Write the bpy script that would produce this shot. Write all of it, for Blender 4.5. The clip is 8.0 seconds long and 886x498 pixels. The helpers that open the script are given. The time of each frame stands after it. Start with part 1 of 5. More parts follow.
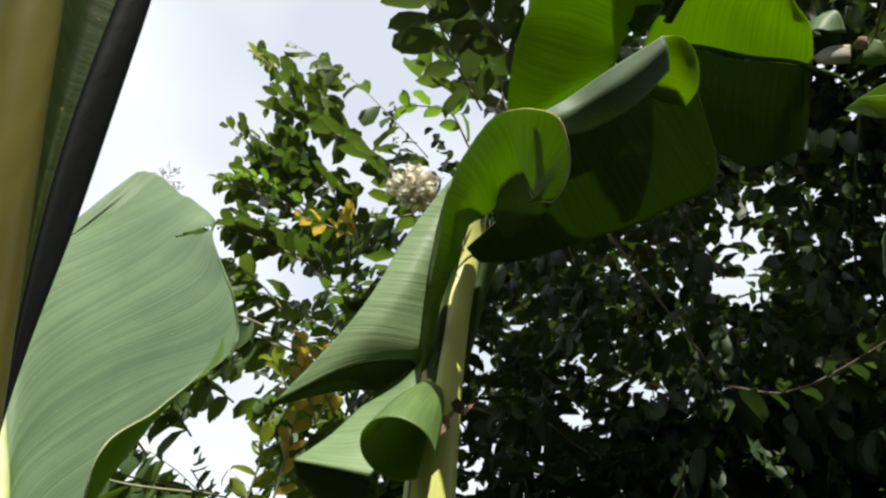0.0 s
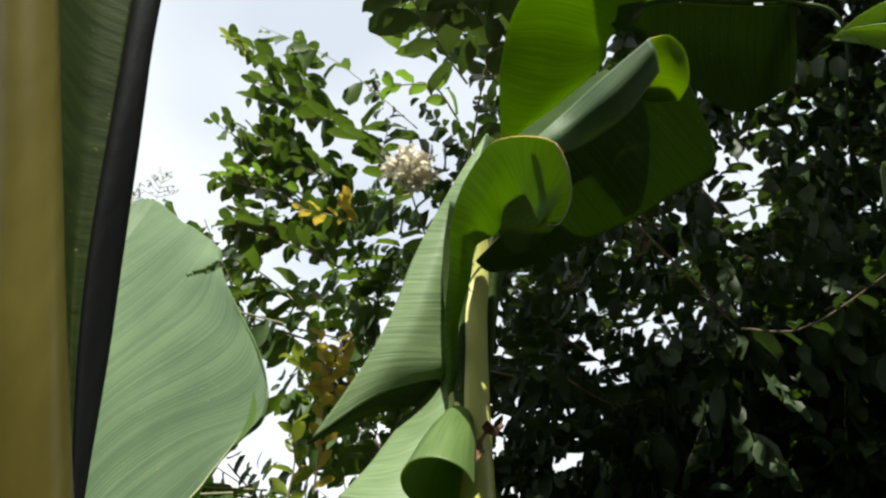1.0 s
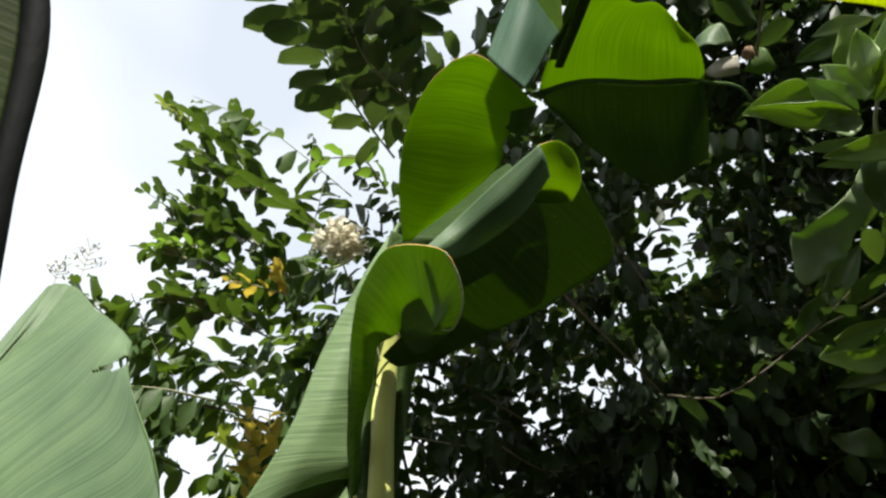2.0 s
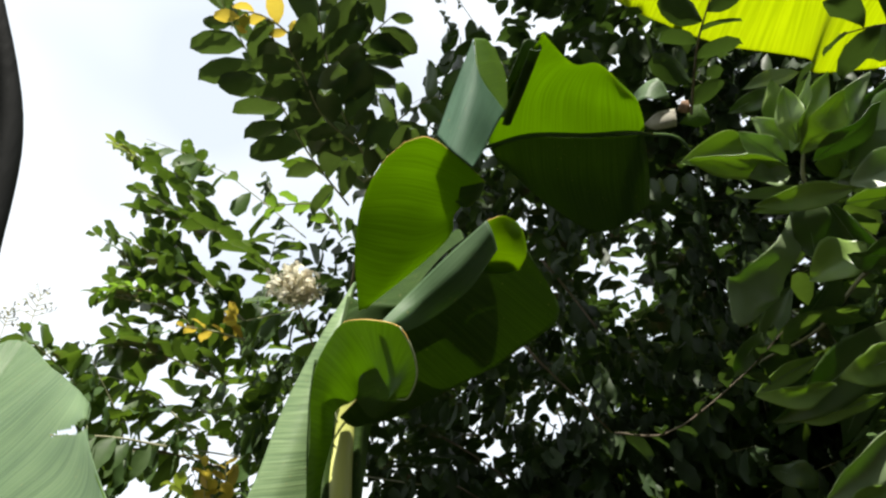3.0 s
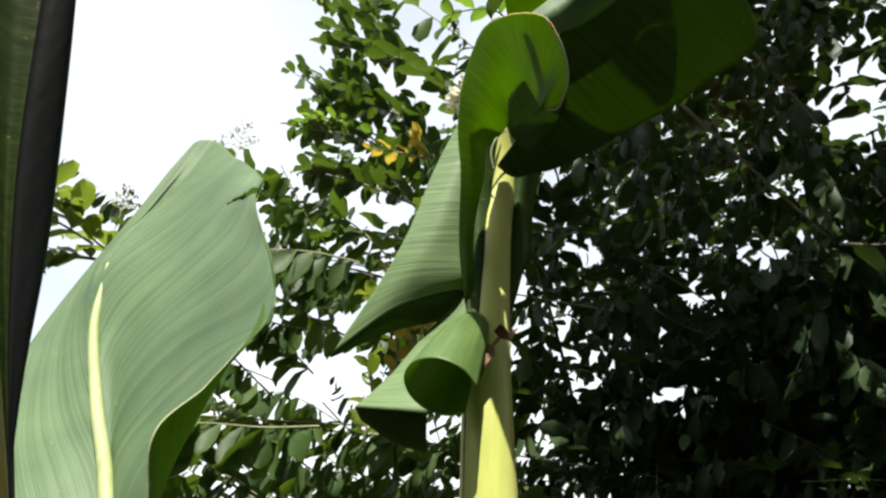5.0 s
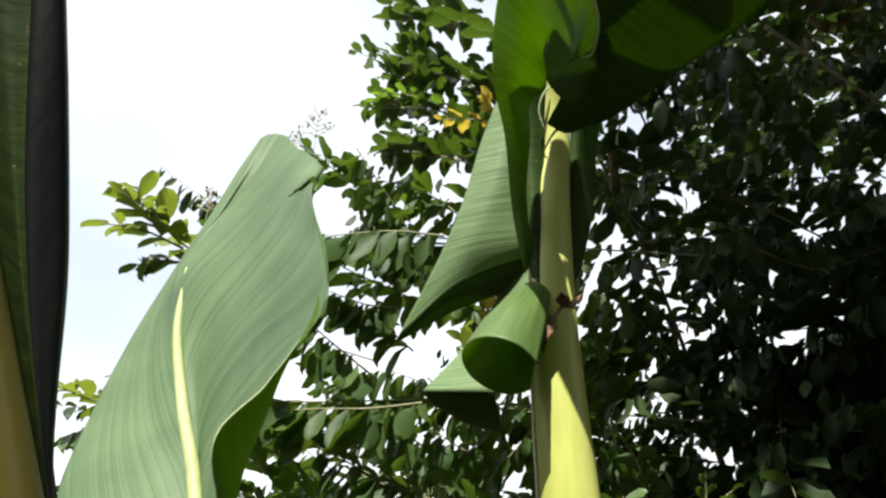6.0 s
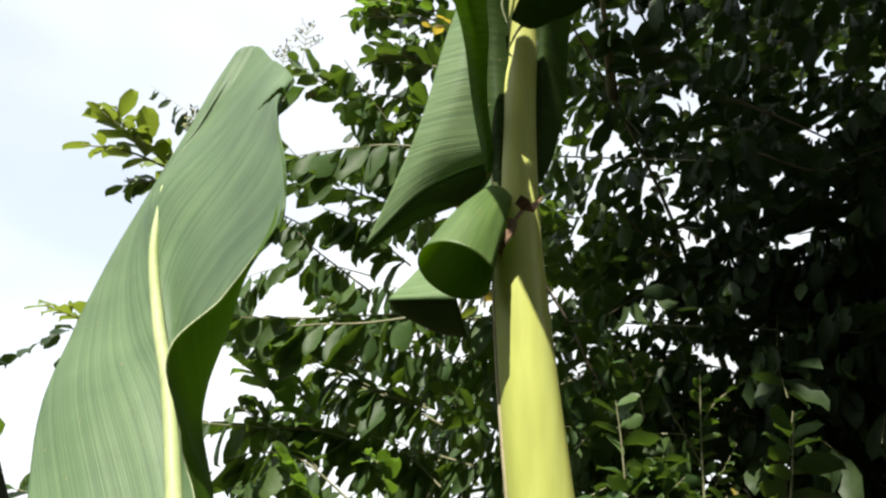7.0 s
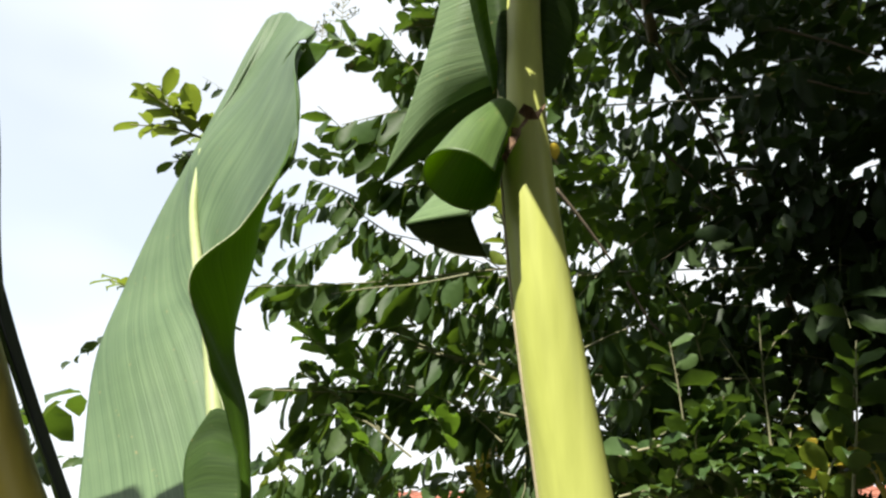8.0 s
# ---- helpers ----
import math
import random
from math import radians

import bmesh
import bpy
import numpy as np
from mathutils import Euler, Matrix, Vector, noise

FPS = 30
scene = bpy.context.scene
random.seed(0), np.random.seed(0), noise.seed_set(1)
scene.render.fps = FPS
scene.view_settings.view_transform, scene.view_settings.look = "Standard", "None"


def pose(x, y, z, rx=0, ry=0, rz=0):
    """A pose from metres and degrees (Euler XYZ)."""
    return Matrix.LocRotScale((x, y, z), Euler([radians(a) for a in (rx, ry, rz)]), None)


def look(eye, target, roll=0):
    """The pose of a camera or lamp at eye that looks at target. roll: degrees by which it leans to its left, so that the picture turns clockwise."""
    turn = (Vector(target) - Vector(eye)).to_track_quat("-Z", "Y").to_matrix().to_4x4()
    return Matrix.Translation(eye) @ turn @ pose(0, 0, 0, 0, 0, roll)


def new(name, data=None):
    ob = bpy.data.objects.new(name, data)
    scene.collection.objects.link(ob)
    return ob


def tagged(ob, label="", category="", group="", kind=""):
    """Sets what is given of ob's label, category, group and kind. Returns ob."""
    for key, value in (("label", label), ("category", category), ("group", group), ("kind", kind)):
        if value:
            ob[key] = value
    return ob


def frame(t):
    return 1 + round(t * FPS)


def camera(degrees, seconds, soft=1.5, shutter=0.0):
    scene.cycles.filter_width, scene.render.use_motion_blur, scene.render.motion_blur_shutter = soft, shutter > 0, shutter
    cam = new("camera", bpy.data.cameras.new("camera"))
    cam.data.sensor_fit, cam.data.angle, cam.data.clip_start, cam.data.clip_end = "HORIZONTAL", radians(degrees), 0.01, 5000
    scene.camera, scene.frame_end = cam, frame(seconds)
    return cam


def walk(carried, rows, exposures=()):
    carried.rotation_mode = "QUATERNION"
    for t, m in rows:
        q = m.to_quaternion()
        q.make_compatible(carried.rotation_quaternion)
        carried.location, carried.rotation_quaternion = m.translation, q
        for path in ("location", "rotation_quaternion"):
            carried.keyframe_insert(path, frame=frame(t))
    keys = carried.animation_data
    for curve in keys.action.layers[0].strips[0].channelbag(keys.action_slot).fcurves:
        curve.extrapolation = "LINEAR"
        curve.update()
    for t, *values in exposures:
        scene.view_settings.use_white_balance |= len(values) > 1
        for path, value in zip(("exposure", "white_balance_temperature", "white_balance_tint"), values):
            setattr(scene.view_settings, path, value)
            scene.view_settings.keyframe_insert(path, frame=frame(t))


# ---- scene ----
cam = camera(61.0, 8.0, soft=2.4)
PATH = [
    (0, (-0.0995, -0.0170, 1.3448), (0.4319, 1.3479, 2.7067), 7.81),
    (0.5, (-0.1346, -0.0270, 1.3690), (0.4463, 1.3896, 2.6556), 4.11),
    (1, (-0.1403, -0.0712, 1.4078), (0.4453, 1.3887, 2.6430), 0.27),
    (1.5, (-0.1404, -0.0953, 1.4191), (0.4757, 1.2997, 2.7131), -1.25),
    (2, (-0.1031, -0.1318, 1.4453), (0.5624, 1.2083, 2.7724), -3.58),
    (2.2, (-0.1160, -0.1467, 1.4377), (0.5948, 1.1515, 2.7829), -4.91),
    (3.3, (-0.1309, -0.1990, 1.4579), (0.6381, 1.0495, 2.8181), -7.60),
    (3.5, (-0.1283, -0.1801, 1.4570), (0.6574, 1.0961, 2.7813), -6.83),
    (4, (-0.1060, -0.1123, 1.4257), (0.5603, 1.2712, 2.7069), -1.10),
    (4.5, (-0.0266, -0.0700, 1.4057), (0.3943, 1.4611, 2.6218), 2.52),
    (4.7, (-0.0185, -0.0476, 1.3828), (0.3384, 1.5443, 2.5397), 3.69),
    (5.8, (0.0045, -0.0675, 1.4138), (0.1522, 1.6012, 2.5063), 2.19),
    (6, (0.0396, -0.0347, 1.4158), (0.0726, 1.6741, 2.4545), 2.69),
    (6.5, (0.0736, -0.0291, 1.4073), (0.0046, 1.7628, 2.2929), 1.20),
    (7, (0.0916, -0.0154, 1.4165), (0.0916, 1.7972, 2.2618), 1.50),
    (7.5, (0.0695, 0.0106, 1.3768), (0.0104, 1.8393, 2.1845), -2.41),
    (8, (0.1430, 0.0051, 1.3577), (-0.0416, 1.8255, 2.1653), 0.03),
]
walk(cam, [(t, look(eye, target, roll)) for t, eye, target, roll in PATH], [(0.0, 1.05), (1.5, 1.12), (3.5, 1.3), (4.5, 1.25), (6.0, 1.22), (6.5, 1.16), (8.0, 1.18)])

# ---- light ----
SUN_TO = Vector((-0.184, -0.643, 0.743)).normalized()
world = bpy.data.worlds.new("sky")
scene.world = world
world.use_nodes = True
wn, wl = world.node_tree.nodes, world.node_tree.links
wn.clear()
w_out = wn.new("ShaderNodeOutputWorld")
w_bg = wn.new("ShaderNodeBackground")
w_sky = wn.new("ShaderNodeTexSky")
w_sky.sky_type, w_sky.sun_disc = "NISHITA", False
w_sky.sun_elevation = math.asin(SUN_TO.z)
w_sky.sun_rotation = math.atan2(SUN_TO.x, SUN_TO.y)
w_sky.air_density, w_sky.dust_density, w_sky.ozone_density = 1.0, 1.2, 1.6
w_co = wn.new("ShaderNodeTexCoord")
w_map = wn.new("ShaderNodeMapping")
w_map.inputs["Scale"].default_value = (1.0, 1.0, 2.2)
w_noise = wn.new("ShaderNodeTexNoise")
w_noise.inputs["Scale"].default_value, w_noise.inputs["Detail"].default_value = 1.1, 3.0
w_ramp = wn.new("ShaderNodeValToRGB")
w_ramp.color_ramp.elements[0].position, w_ramp.color_ramp.elements[1].position = 0.36, 0.56
w_ramp.color_ramp.elements[0].color = (0.58, 0.58, 0.58, 1)
w_mix = wn.new("ShaderNodeMix")
w_mix.data_type = "RGBA"
w_mix.inputs["B"].default_value = (5.5, 5.75, 5.85, 1)
wl.new(w_co.outputs["Generated"], w_map.inputs["Vector"])
wl.new(w_map.outputs["Vector"], w_noise.inputs["Vector"])
wl.new(w_noise.outputs["Fac"], w_ramp.inputs["Fac"])
wl.new(w_ramp.outputs["Color"], w_mix.inputs["Factor"])
wl.new(w_sky.outputs["Color"], w_mix.inputs["A"])
wl.new(w_mix.outputs["Result"], w_bg.inputs["Color"])
wl.new(w_bg.outputs["Background"], w_out.inputs["Surface"])
w_bg.inputs["Strength"].default_value = 0.100

sun = new("sun", bpy.data.lights.new("sun", "SUN"))
sun.data.energy, sun.data.angle, sun.data.color = 4.9, radians(0.6), (1.0, 0.95, 0.86)
sun.matrix_world = Matrix.Translation((0, 0, 8)) @ SUN_TO.to_track_quat("Z", "Y").to_matrix().to_4x4()


# ---- materials ----
def nodes_of(name):
    m = bpy.data.materials.new(name)
    m.use_nodes = True
    m.node_tree.nodes.clear()
    return m, m.node_tree.nodes, m.node_tree.links


def ramp(n, l, source, stops):
    r = n.new("ShaderNodeValToRGB")
    while len(r.color_ramp.elements) < len(stops):
        r.color_ramp.elements.new(0.5)
    for e, (at_, c) in zip(r.color_ramp.elements, stops):
        e.position, e.color = at_, (*c, 1)
    l.new(source, r.inputs["Fac"])
    return r.outputs["Color"]


def mixed(n, l, kind, fac, a, b):
    m = n.new("ShaderNodeMix")
    m.data_type, m.blend_type = "RGBA", kind
    for key, v in (("Factor", fac), ("A", a), ("B", b)):
        if hasattr(v, "node"):
            l.new(v, m.inputs[key])
        elif key == "Factor":
            m.inputs[key].default_value = v
        else:
            m.inputs[key].default_value = (*v, 1)
    return m.outputs["Result"]


def leafy(name, dark, light, glow, through_share, rough, veins=True, gloss=0.5, bump=0.25):
    """A thin leaf: green with fine parallel veins, dull blotches and some light let through."""
    m, n, l = nodes_of(name)
    out = n.new("ShaderNodeOutputMaterial")
    uv = n.new("ShaderNodeUVMap")
    mp = n.new("ShaderNodeMapping")
    mp.inputs["Scale"].default_value = (1.2, 130.0, 1.0)
    vein = n.new("ShaderNodeTexNoise")
    vein.inputs["Scale"].default_value, vein.inputs["Detail"].default_value = 1.0, 3.0
    l.new(uv.outputs["UV"], mp.inputs["Vector"])
    l.new(mp.outputs["Vector"], vein.inputs["Vector"])
    mp2 = n.new("ShaderNodeMapping")
    mp2.inputs["Scale"].default_value = (0.8, 22.0, 1.0)
    fold = n.new("ShaderNodeTexNoise")
    fold.inputs["Scale"].default_value, fold.inputs["Detail"].default_value = 1.0, 2.0
    l.new(uv.outputs["UV"], mp2.inputs["Vector"])
    l.new(mp2.outputs["Vector"], fold.inputs["Vector"])
    geo = n.new("ShaderNodeTexCoord")
    blot = n.new("ShaderNodeTexNoise")
    blot.inputs["Scale"].default_value, blot.inputs["Detail"].default_value = 14.0, 6.0
    l.new(geo.outputs["Object"], blot.inputs["Vector"])
    speck = n.new("ShaderNodeTexNoise")
    speck.inputs["Scale"].default_value, speck.inputs["Detail"].default_value = 160.0, 2.0
    l.new(geo.outputs["Object"], speck.inputs["Vector"])
    col = ramp(n, l, blot.outputs["Fac"], [(0.3, dark), (0.7, light)])
    if veins:
        col = mixed(n, l, "MULTIPLY", 0.8, col, ramp(n, l, vein.outputs["Fac"], [(0.38, (0.62, 0.66, 0.6)), (0.58, (1.08, 1.06, 1.0))]))
        col = mixed(n, l, "MULTIPLY", 0.75, col, ramp(n, l, fold.outputs["Fac"], [(0.35, (0.80, 0.84, 0.80)), (0.6, (1.08, 1.06, 1.05))]))
    col = mixed(n, l, "MIX", ramp(n, l, speck.outputs["Fac"], [(0.70, (0, 0, 0)), (0.76, (0.5, 0.5, 0.5))]), col, (0.30, 0.24, 0.10))
    p = n.new("ShaderNodeBsdfPrincipled")
    l.new(col, p.inputs["Base Color"])
    p.inputs["Roughness"].default_value = rough
    p.inputs["Specular IOR Level"].default_value = gloss
    bmp = n.new("ShaderNodeBump")
    bmp.inputs["Strength"].default_value, bmp.inputs["Distance"].default_value = bump, 0.002
    ad = n.new("ShaderNodeMath")
    ad.operation = "ADD"
    l.new(vein.outputs["Fac"], ad.inputs[0])
    l.new(fold.outputs["Fac"], ad.inputs[1])
    l.new(ad.outputs[0] if veins else blot.outputs["Fac"], bmp.inputs["Height"])
    l.new(bmp.outputs["Normal"], p.inputs["Normal"])
    tr = n.new("ShaderNodeBsdfTranslucent")
    g = mixed(n, l, "MULTIPLY", 0.6, glow, ramp(n, l, vein.outputs["Fac"], [(0.35, (0.7, 0.75, 0.6)), (0.6, (1.05, 1.05, 1.0))])) if veins else glow
    if hasattr(g, "node"):
        l.new(g, tr.inputs["Color"])
    else:
        tr.inputs["Color"].default_value = (*g, 1)
    mx = n.new("ShaderNodeMixShader")
    mx.inputs["Fac"].default_value = through_share
    l.new(p.outputs[0], mx.inputs[1])
    l.new(tr.outputs[0], mx.inputs[2])
    l.new(mx.outputs[0], out.inputs["Surface"])
    return m


def small_leaf(name, a, b, glow, share, rough=0.42, gloss=0.4):
    """Many small leaves in one mesh: each one has its own shade between a and b."""
    m, n, l = nodes_of(name)
    out = n.new("ShaderNodeOutputMaterial")
    geo = n.new("ShaderNodeNewGeometry")
    info = n.new("ShaderNodeObjectInfo")
    add, part = n.new("ShaderNodeMath"), n.new("ShaderNodeMath")
    add.operation, part.operation = "ADD", "FRACT"
    l.new(geo.outputs["Random Per Island"], add.inputs[0])
    l.new(info.outputs["Random"], add.inputs[1])
    l.new(add.outputs[0], part.inputs[0])
    col = ramp(n, l, part.outputs[0], [(0.0, a), (1.0, b)])
    tc = n.new("ShaderNodeTexCoord")
    nz = n.new("ShaderNodeTexNoise")
    nz.inputs["Scale"].default_value, nz.inputs["Detail"].default_value = 60.0, 4.0
    l.new(tc.outputs["Object"], nz.inputs["Vector"])
    col = mixed(n, l, "MULTIPLY", 0.6, col, ramp(n, l, nz.outputs["Fac"], [(0.3, (0.65, 0.7, 0.6)), (0.7, (1.15, 1.15, 1.1))]))
    p = n.new("ShaderNodeBsdfPrincipled")
    l.new(col, p.inputs["Base Color"])
    p.inputs["Roughness"].default_value = rough
    p.inputs["Specular IOR Level"].default_value = gloss
    bmp = n.new("ShaderNodeBump")
    bmp.inputs["Strength"].default_value, bmp.inputs["Distance"].default_value = 0.3, 0.001
    l.new(nz.outputs["Fac"], bmp.inputs["Height"])
    l.new(bmp.outputs["Normal"], p.inputs["Normal"])
    tr = n.new("ShaderNodeBsdfTranslucent")
    tr.inputs["Color"].default_value = (*glow, 1)
    mx = n.new("ShaderNodeMixShader")
    mx.inputs["Fac"].default_value = share
    l.new(p.outputs[0], mx.inputs[1])
    l.new(tr.outputs[0], mx.inputs[2])
    l.new(mx.outputs[0], out.inputs["Surface"])
    return m


def solid(name, a, b, scale, rough, stretch=(1, 1, 1), bump=0.3, gloss=0.4, dist=0.002):
    """A solid surface with two tones, fine grain and relief."""
    m, n, l = nodes_of(name)
    out = n.new("ShaderNodeOutputMaterial")
    tc = n.new("ShaderNodeTexCoord")
    mp = n.new("ShaderNodeMapping")
    mp.inputs["Scale"].default_value = stretch
    l.new(tc.outputs["Object"], mp.inputs["Vector"])
    nz = n.new("ShaderNodeTexNoise")
    nz.inputs["Scale"].default_value, nz.inputs["Detail"].default_value = scale, 6.0
    fine = n.new("ShaderNodeTexNoise")
    fine.inputs["Scale"].default_value, fine.inputs["Detail"].default_value = scale * 9, 3.0
    for t_ in (nz, fine):
        l.new(mp.outputs["Vector"], t_.inputs["Vector"])
    col = ramp(n, l, nz.outputs["Fac"], [(0.32, a), (0.68, b)])
    col = mixed(n, l, "MULTIPLY", 0.5, col, ramp(n, l, fine.outputs["Fac"], [(0.3, (0.75, 0.75, 0.72)), (0.65, (1.08, 1.08, 1.06))]))
    p = n.new("ShaderNodeBsdfPrincipled")
    l.new(col, p.inputs["Base Color"])
    p.inputs["Roughness"].default_value = rough
    p.inputs["Specular IOR Level"].default_value = gloss
    bmp = n.new("ShaderNodeBump")
    bmp.inputs["Strength"].default_value, bmp.inputs["Distance"].default_value = bump, dist
    l.new(fine.outputs["Fac"], bmp.inputs["Height"])
    l.new(bmp.outputs["Normal"], p.inputs["Normal"])
    l.new(p.outputs[0], out.inputs["Surface"])
    return m


M_PALE = leafy("banana_leaf_waxy_underside", (0.082, 0.138, 0.067), (0.114, 0.180, 0.088), (0.24, 0.42, 0.06), 0.22, 0.5, True, 0.35, 0.3)
# Lighter copy of the waxy underside: sunlight on the torn flaps, put into colour.
M_PALE_LIT = leafy("banana_leaf_waxy_lit", (0.140, 0.215, 0.100), (0.185, 0.272, 0.138), (0.24, 0.42, 0.06), 0.2, 0.5, True, 0.35, 0.3)
M_GREEN = leafy("banana_leaf_green_face", (0.06, 0.125, 0.012), (0.085, 0.16, 0.018), (0.30, 0.46, 0.008), 0.50, 0.5, True, 0.28)
M_ROLL = leafy("banana_leaf_rolled_face", (0.10, 0.17, 0.05), (0.15, 0.23, 0.075), (0.36, 0.52, 0.03), 0.35, 0.4)
# Shaded copies of the leaf green: the shade is put into these colours.
M_DEEP = leafy("banana_leaf_shaded_green", (0.022, 0.048, 0.010), (0.034, 0.065, 0.013), (0.12, 0.19, 0.008), 0.18, 0.65, True, 0.12)
M_SAIL = leafy("banana_leaf_shaded_face", (0.024, 0.048, 0.010), (0.036, 0.066, 0.013), (0.14, 0.23, 0.008), 0.16, 0.65, True, 0.12)
# Backlit copy of the green face, its glow raised to paint in sunlight.
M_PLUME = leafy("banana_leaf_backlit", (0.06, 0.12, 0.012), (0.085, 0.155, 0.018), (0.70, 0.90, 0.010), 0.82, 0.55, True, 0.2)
M_BLUE = leafy("banana_leaf_bluish_underside", (0.042, 0.095, 0.062), (0.065, 0.13, 0.085), (0.2, 0.4, 0.1), 0.15, 0.6, True, 0.15)
# Darker copy of the underside, painting the shade on the turned-over edge.
M_UNDER_SHADED = leafy("banana_leaf_shaded_underside", (0.05, 0.105, 0.045), (0.08, 0.15, 0.065), (0.2, 0.35, 0.03), 0.12, 0.5, True, 0.3)
M_RIB = solid("leaf_midrib_pale", (0.25, 0.30, 0.12), (0.31, 0.35, 0.17), 12, 0.5, (1, 1, 0.2), 0.15)
M_STALK = solid("leaf_stalk_yellow_green", (0.38, 0.415, 0.10), (0.50, 0.52, 0.16), 9, 0.38, (1, 1, 0.12), 0.2)
# Fold and face of the near leaf, darkened to paint the shade on them.
M_SLATE = solid("banana_leaf_fold_shaded", (0.0030, 0.0040, 0.0042), (0.0065, 0.0078, 0.0078), 14, 0.6, (1, 1, 0.15), 0.3, 0.15)
M_NEAR = leafy("banana_leaf_near_shaded", (0.021, 0.036, 0.008), (0.034, 0.052, 0.012), (0.12, 0.20, 0.02), 0.20, 0.55, True, 0.2)
M_GSTALK = solid("green_midrib", (0.03, 0.07, 0.012), (0.05, 0.10, 0.02), 12, 0.6)
# Olive stalk of the near leaf, darkened in colour for the shade there.
M_STALK2 = solid("leaf_stalk_olive_shaded", (0.085, 0.072, 0.012), (0.125, 0.108, 0.018), 9, 0.4, (1, 1, 0.1), 0.2)
M_STEM = solid("pseudostem_green_brown", (0.16, 0.17, 0.06), (0.30, 0.27, 0.12), 7, 0.6, (1, 1, 0.15), 0.4)
M_DRY = solid("dry_leaf_brown", (0.07, 0.04, 0.02), (0.24, 0.14, 0.08), 60, 0.8, (1, 1, 1), 0.6)
M_DRYPALE = solid("dry_leaf_tip_grey", (0.24, 0.23, 0.18), (0.36, 0.34, 0.28), 40, 0.8, (1, 1, 1), 0.5)
M_EDGE = solid("leaf_margin_orange", (0.45, 0.24, 0.05), (0.55, 0.36, 0.10), 50, 0.7)
M_MARGIN = solid("leaf_margin_pale", (0.26, 0.30, 0.16), (0.34, 0.37, 0.22), 40, 0.6)
M_WING = solid("stalk_margin_pale", (0.32, 0.28, 0.17), (0.42, 0.37, 0.24), 40, 0.6)
M_BARK = solid("smooth_tan_bark", (0.16, 0.12, 0.08), (0.30, 0.24, 0.17), 14, 0.75, (1, 1, 0.3), 0.4)
M_TWIG = solid("twig_grey_green", (0.16, 0.17, 0.09), (0.27, 0.25, 0.15), 30, 0.65)
M_BARE = solid("bare_twig_brown", (0.07, 0.055, 0.035), (0.13, 0.10, 0.07), 30, 0.7)
M_WIRE = solid("weathered_wire", (0.26, 0.25, 0.18), (0.36, 0.34, 0.26), 40, 0.5)
M_SOIL = solid("garden_soil_grass", (0.05, 0.06, 0.02), (0.10, 0.09, 0.04), 3, 0.95, (1, 1, 1), 0.8, 0.1, 0.02)
M_PLASTER = solid("grey_plaster", (0.22, 0.22, 0.21), (0.30, 0.30, 0.28), 3, 0.9, (1, 1, 1), 0.5, 0.2, 0.005)
M_BRICK = solid("red_brick", (0.28, 0.10, 0.06), (0.38, 0.15, 0.09), 4, 0.85, (1, 1, 1), 0.6, 0.2, 0.01)
M_TILE = solid("terracotta_tile", (0.22, 0.08, 0.05), (0.32, 0.13, 0.09), 3, 0.8, (1, 1, 1), 0.5, 0.2, 0.01)
LEAF = {
    # darkened copy for the far and right-hand leaves, shade put into the colour
    "dark": small_leaf("tree_leaf_shaded", (0.016, 0.030, 0.012), (0.034, 0.054, 0.020), (0.08, 0.15, 0.02), 0.15, 0.5, 0.2),
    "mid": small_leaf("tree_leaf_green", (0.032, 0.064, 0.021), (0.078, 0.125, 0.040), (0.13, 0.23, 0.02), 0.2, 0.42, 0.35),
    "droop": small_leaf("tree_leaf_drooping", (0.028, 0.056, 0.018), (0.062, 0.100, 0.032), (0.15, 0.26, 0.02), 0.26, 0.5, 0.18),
    "glossy": small_leaf("tree_leaf_glossy", (0.026, 0.050, 0.022), (0.055, 0.088, 0.036), (0.12, 0.20, 0.03), 0.16, 0.33, 0.5),
    "fresh": small_leaf("tree_leaf_fresh", (0.036, 0.075, 0.018), (0.082, 0.135, 0.028), (0.22, 0.40, 0.03), 0.35),
    # yellow-green outer shoots, with the sun on them put into the colour
    "lit": small_leaf("tree_leaf_yellow_green_lit", (0.085, 0.13, 0.02), (0.18, 0.23, 0.04), (0.32, 0.42, 0.04), 0.28),
    "orange": small_leaf("tree_leaf_new_orange", (0.22, 0.25, 0.05), (0.46, 0.28, 0.07), (0.55, 0.42, 0.05), 0.45),
}
M_PETAL = small_leaf("cream_flower_petal", (0.26, 0.20, 0.10), (0.92, 0.90, 0.82), (0.9, 0.86, 0.7), 0.5, 0.8)
M_SEED = small_leaf("grey_green_bud", (0.12, 0.14, 0.06), (0.24, 0.22, 0.12), (0.2, 0.2, 0.1), 0.1, 0.8)
# Copies of one shrub leaf: sun and shade are put into their colours.
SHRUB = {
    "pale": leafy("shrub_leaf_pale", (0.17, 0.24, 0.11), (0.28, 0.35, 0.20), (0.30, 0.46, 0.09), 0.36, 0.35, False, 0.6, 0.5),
    "lit": leafy("shrub_leaf_lit", (0.16, 0.27, 0.06), (0.27, 0.38, 0.11), (0.38, 0.54, 0.06), 0.36, 0.35, False, 0.6, 0.5),
    "dark": leafy("shrub_leaf_shaded", (0.05, 0.09, 0.025), (0.09, 0.14, 0.042), (0.18, 0.32, 0.03), 0.36, 0.4, False, 0.5, 0.5),
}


# ---- building helpers ----
def root(name, at_, label, category, group="", kind=""):
    e = new(name)
    e.empty_display_size, e.location = 0.1, at_
    return tagged(e, label, category, group, kind)


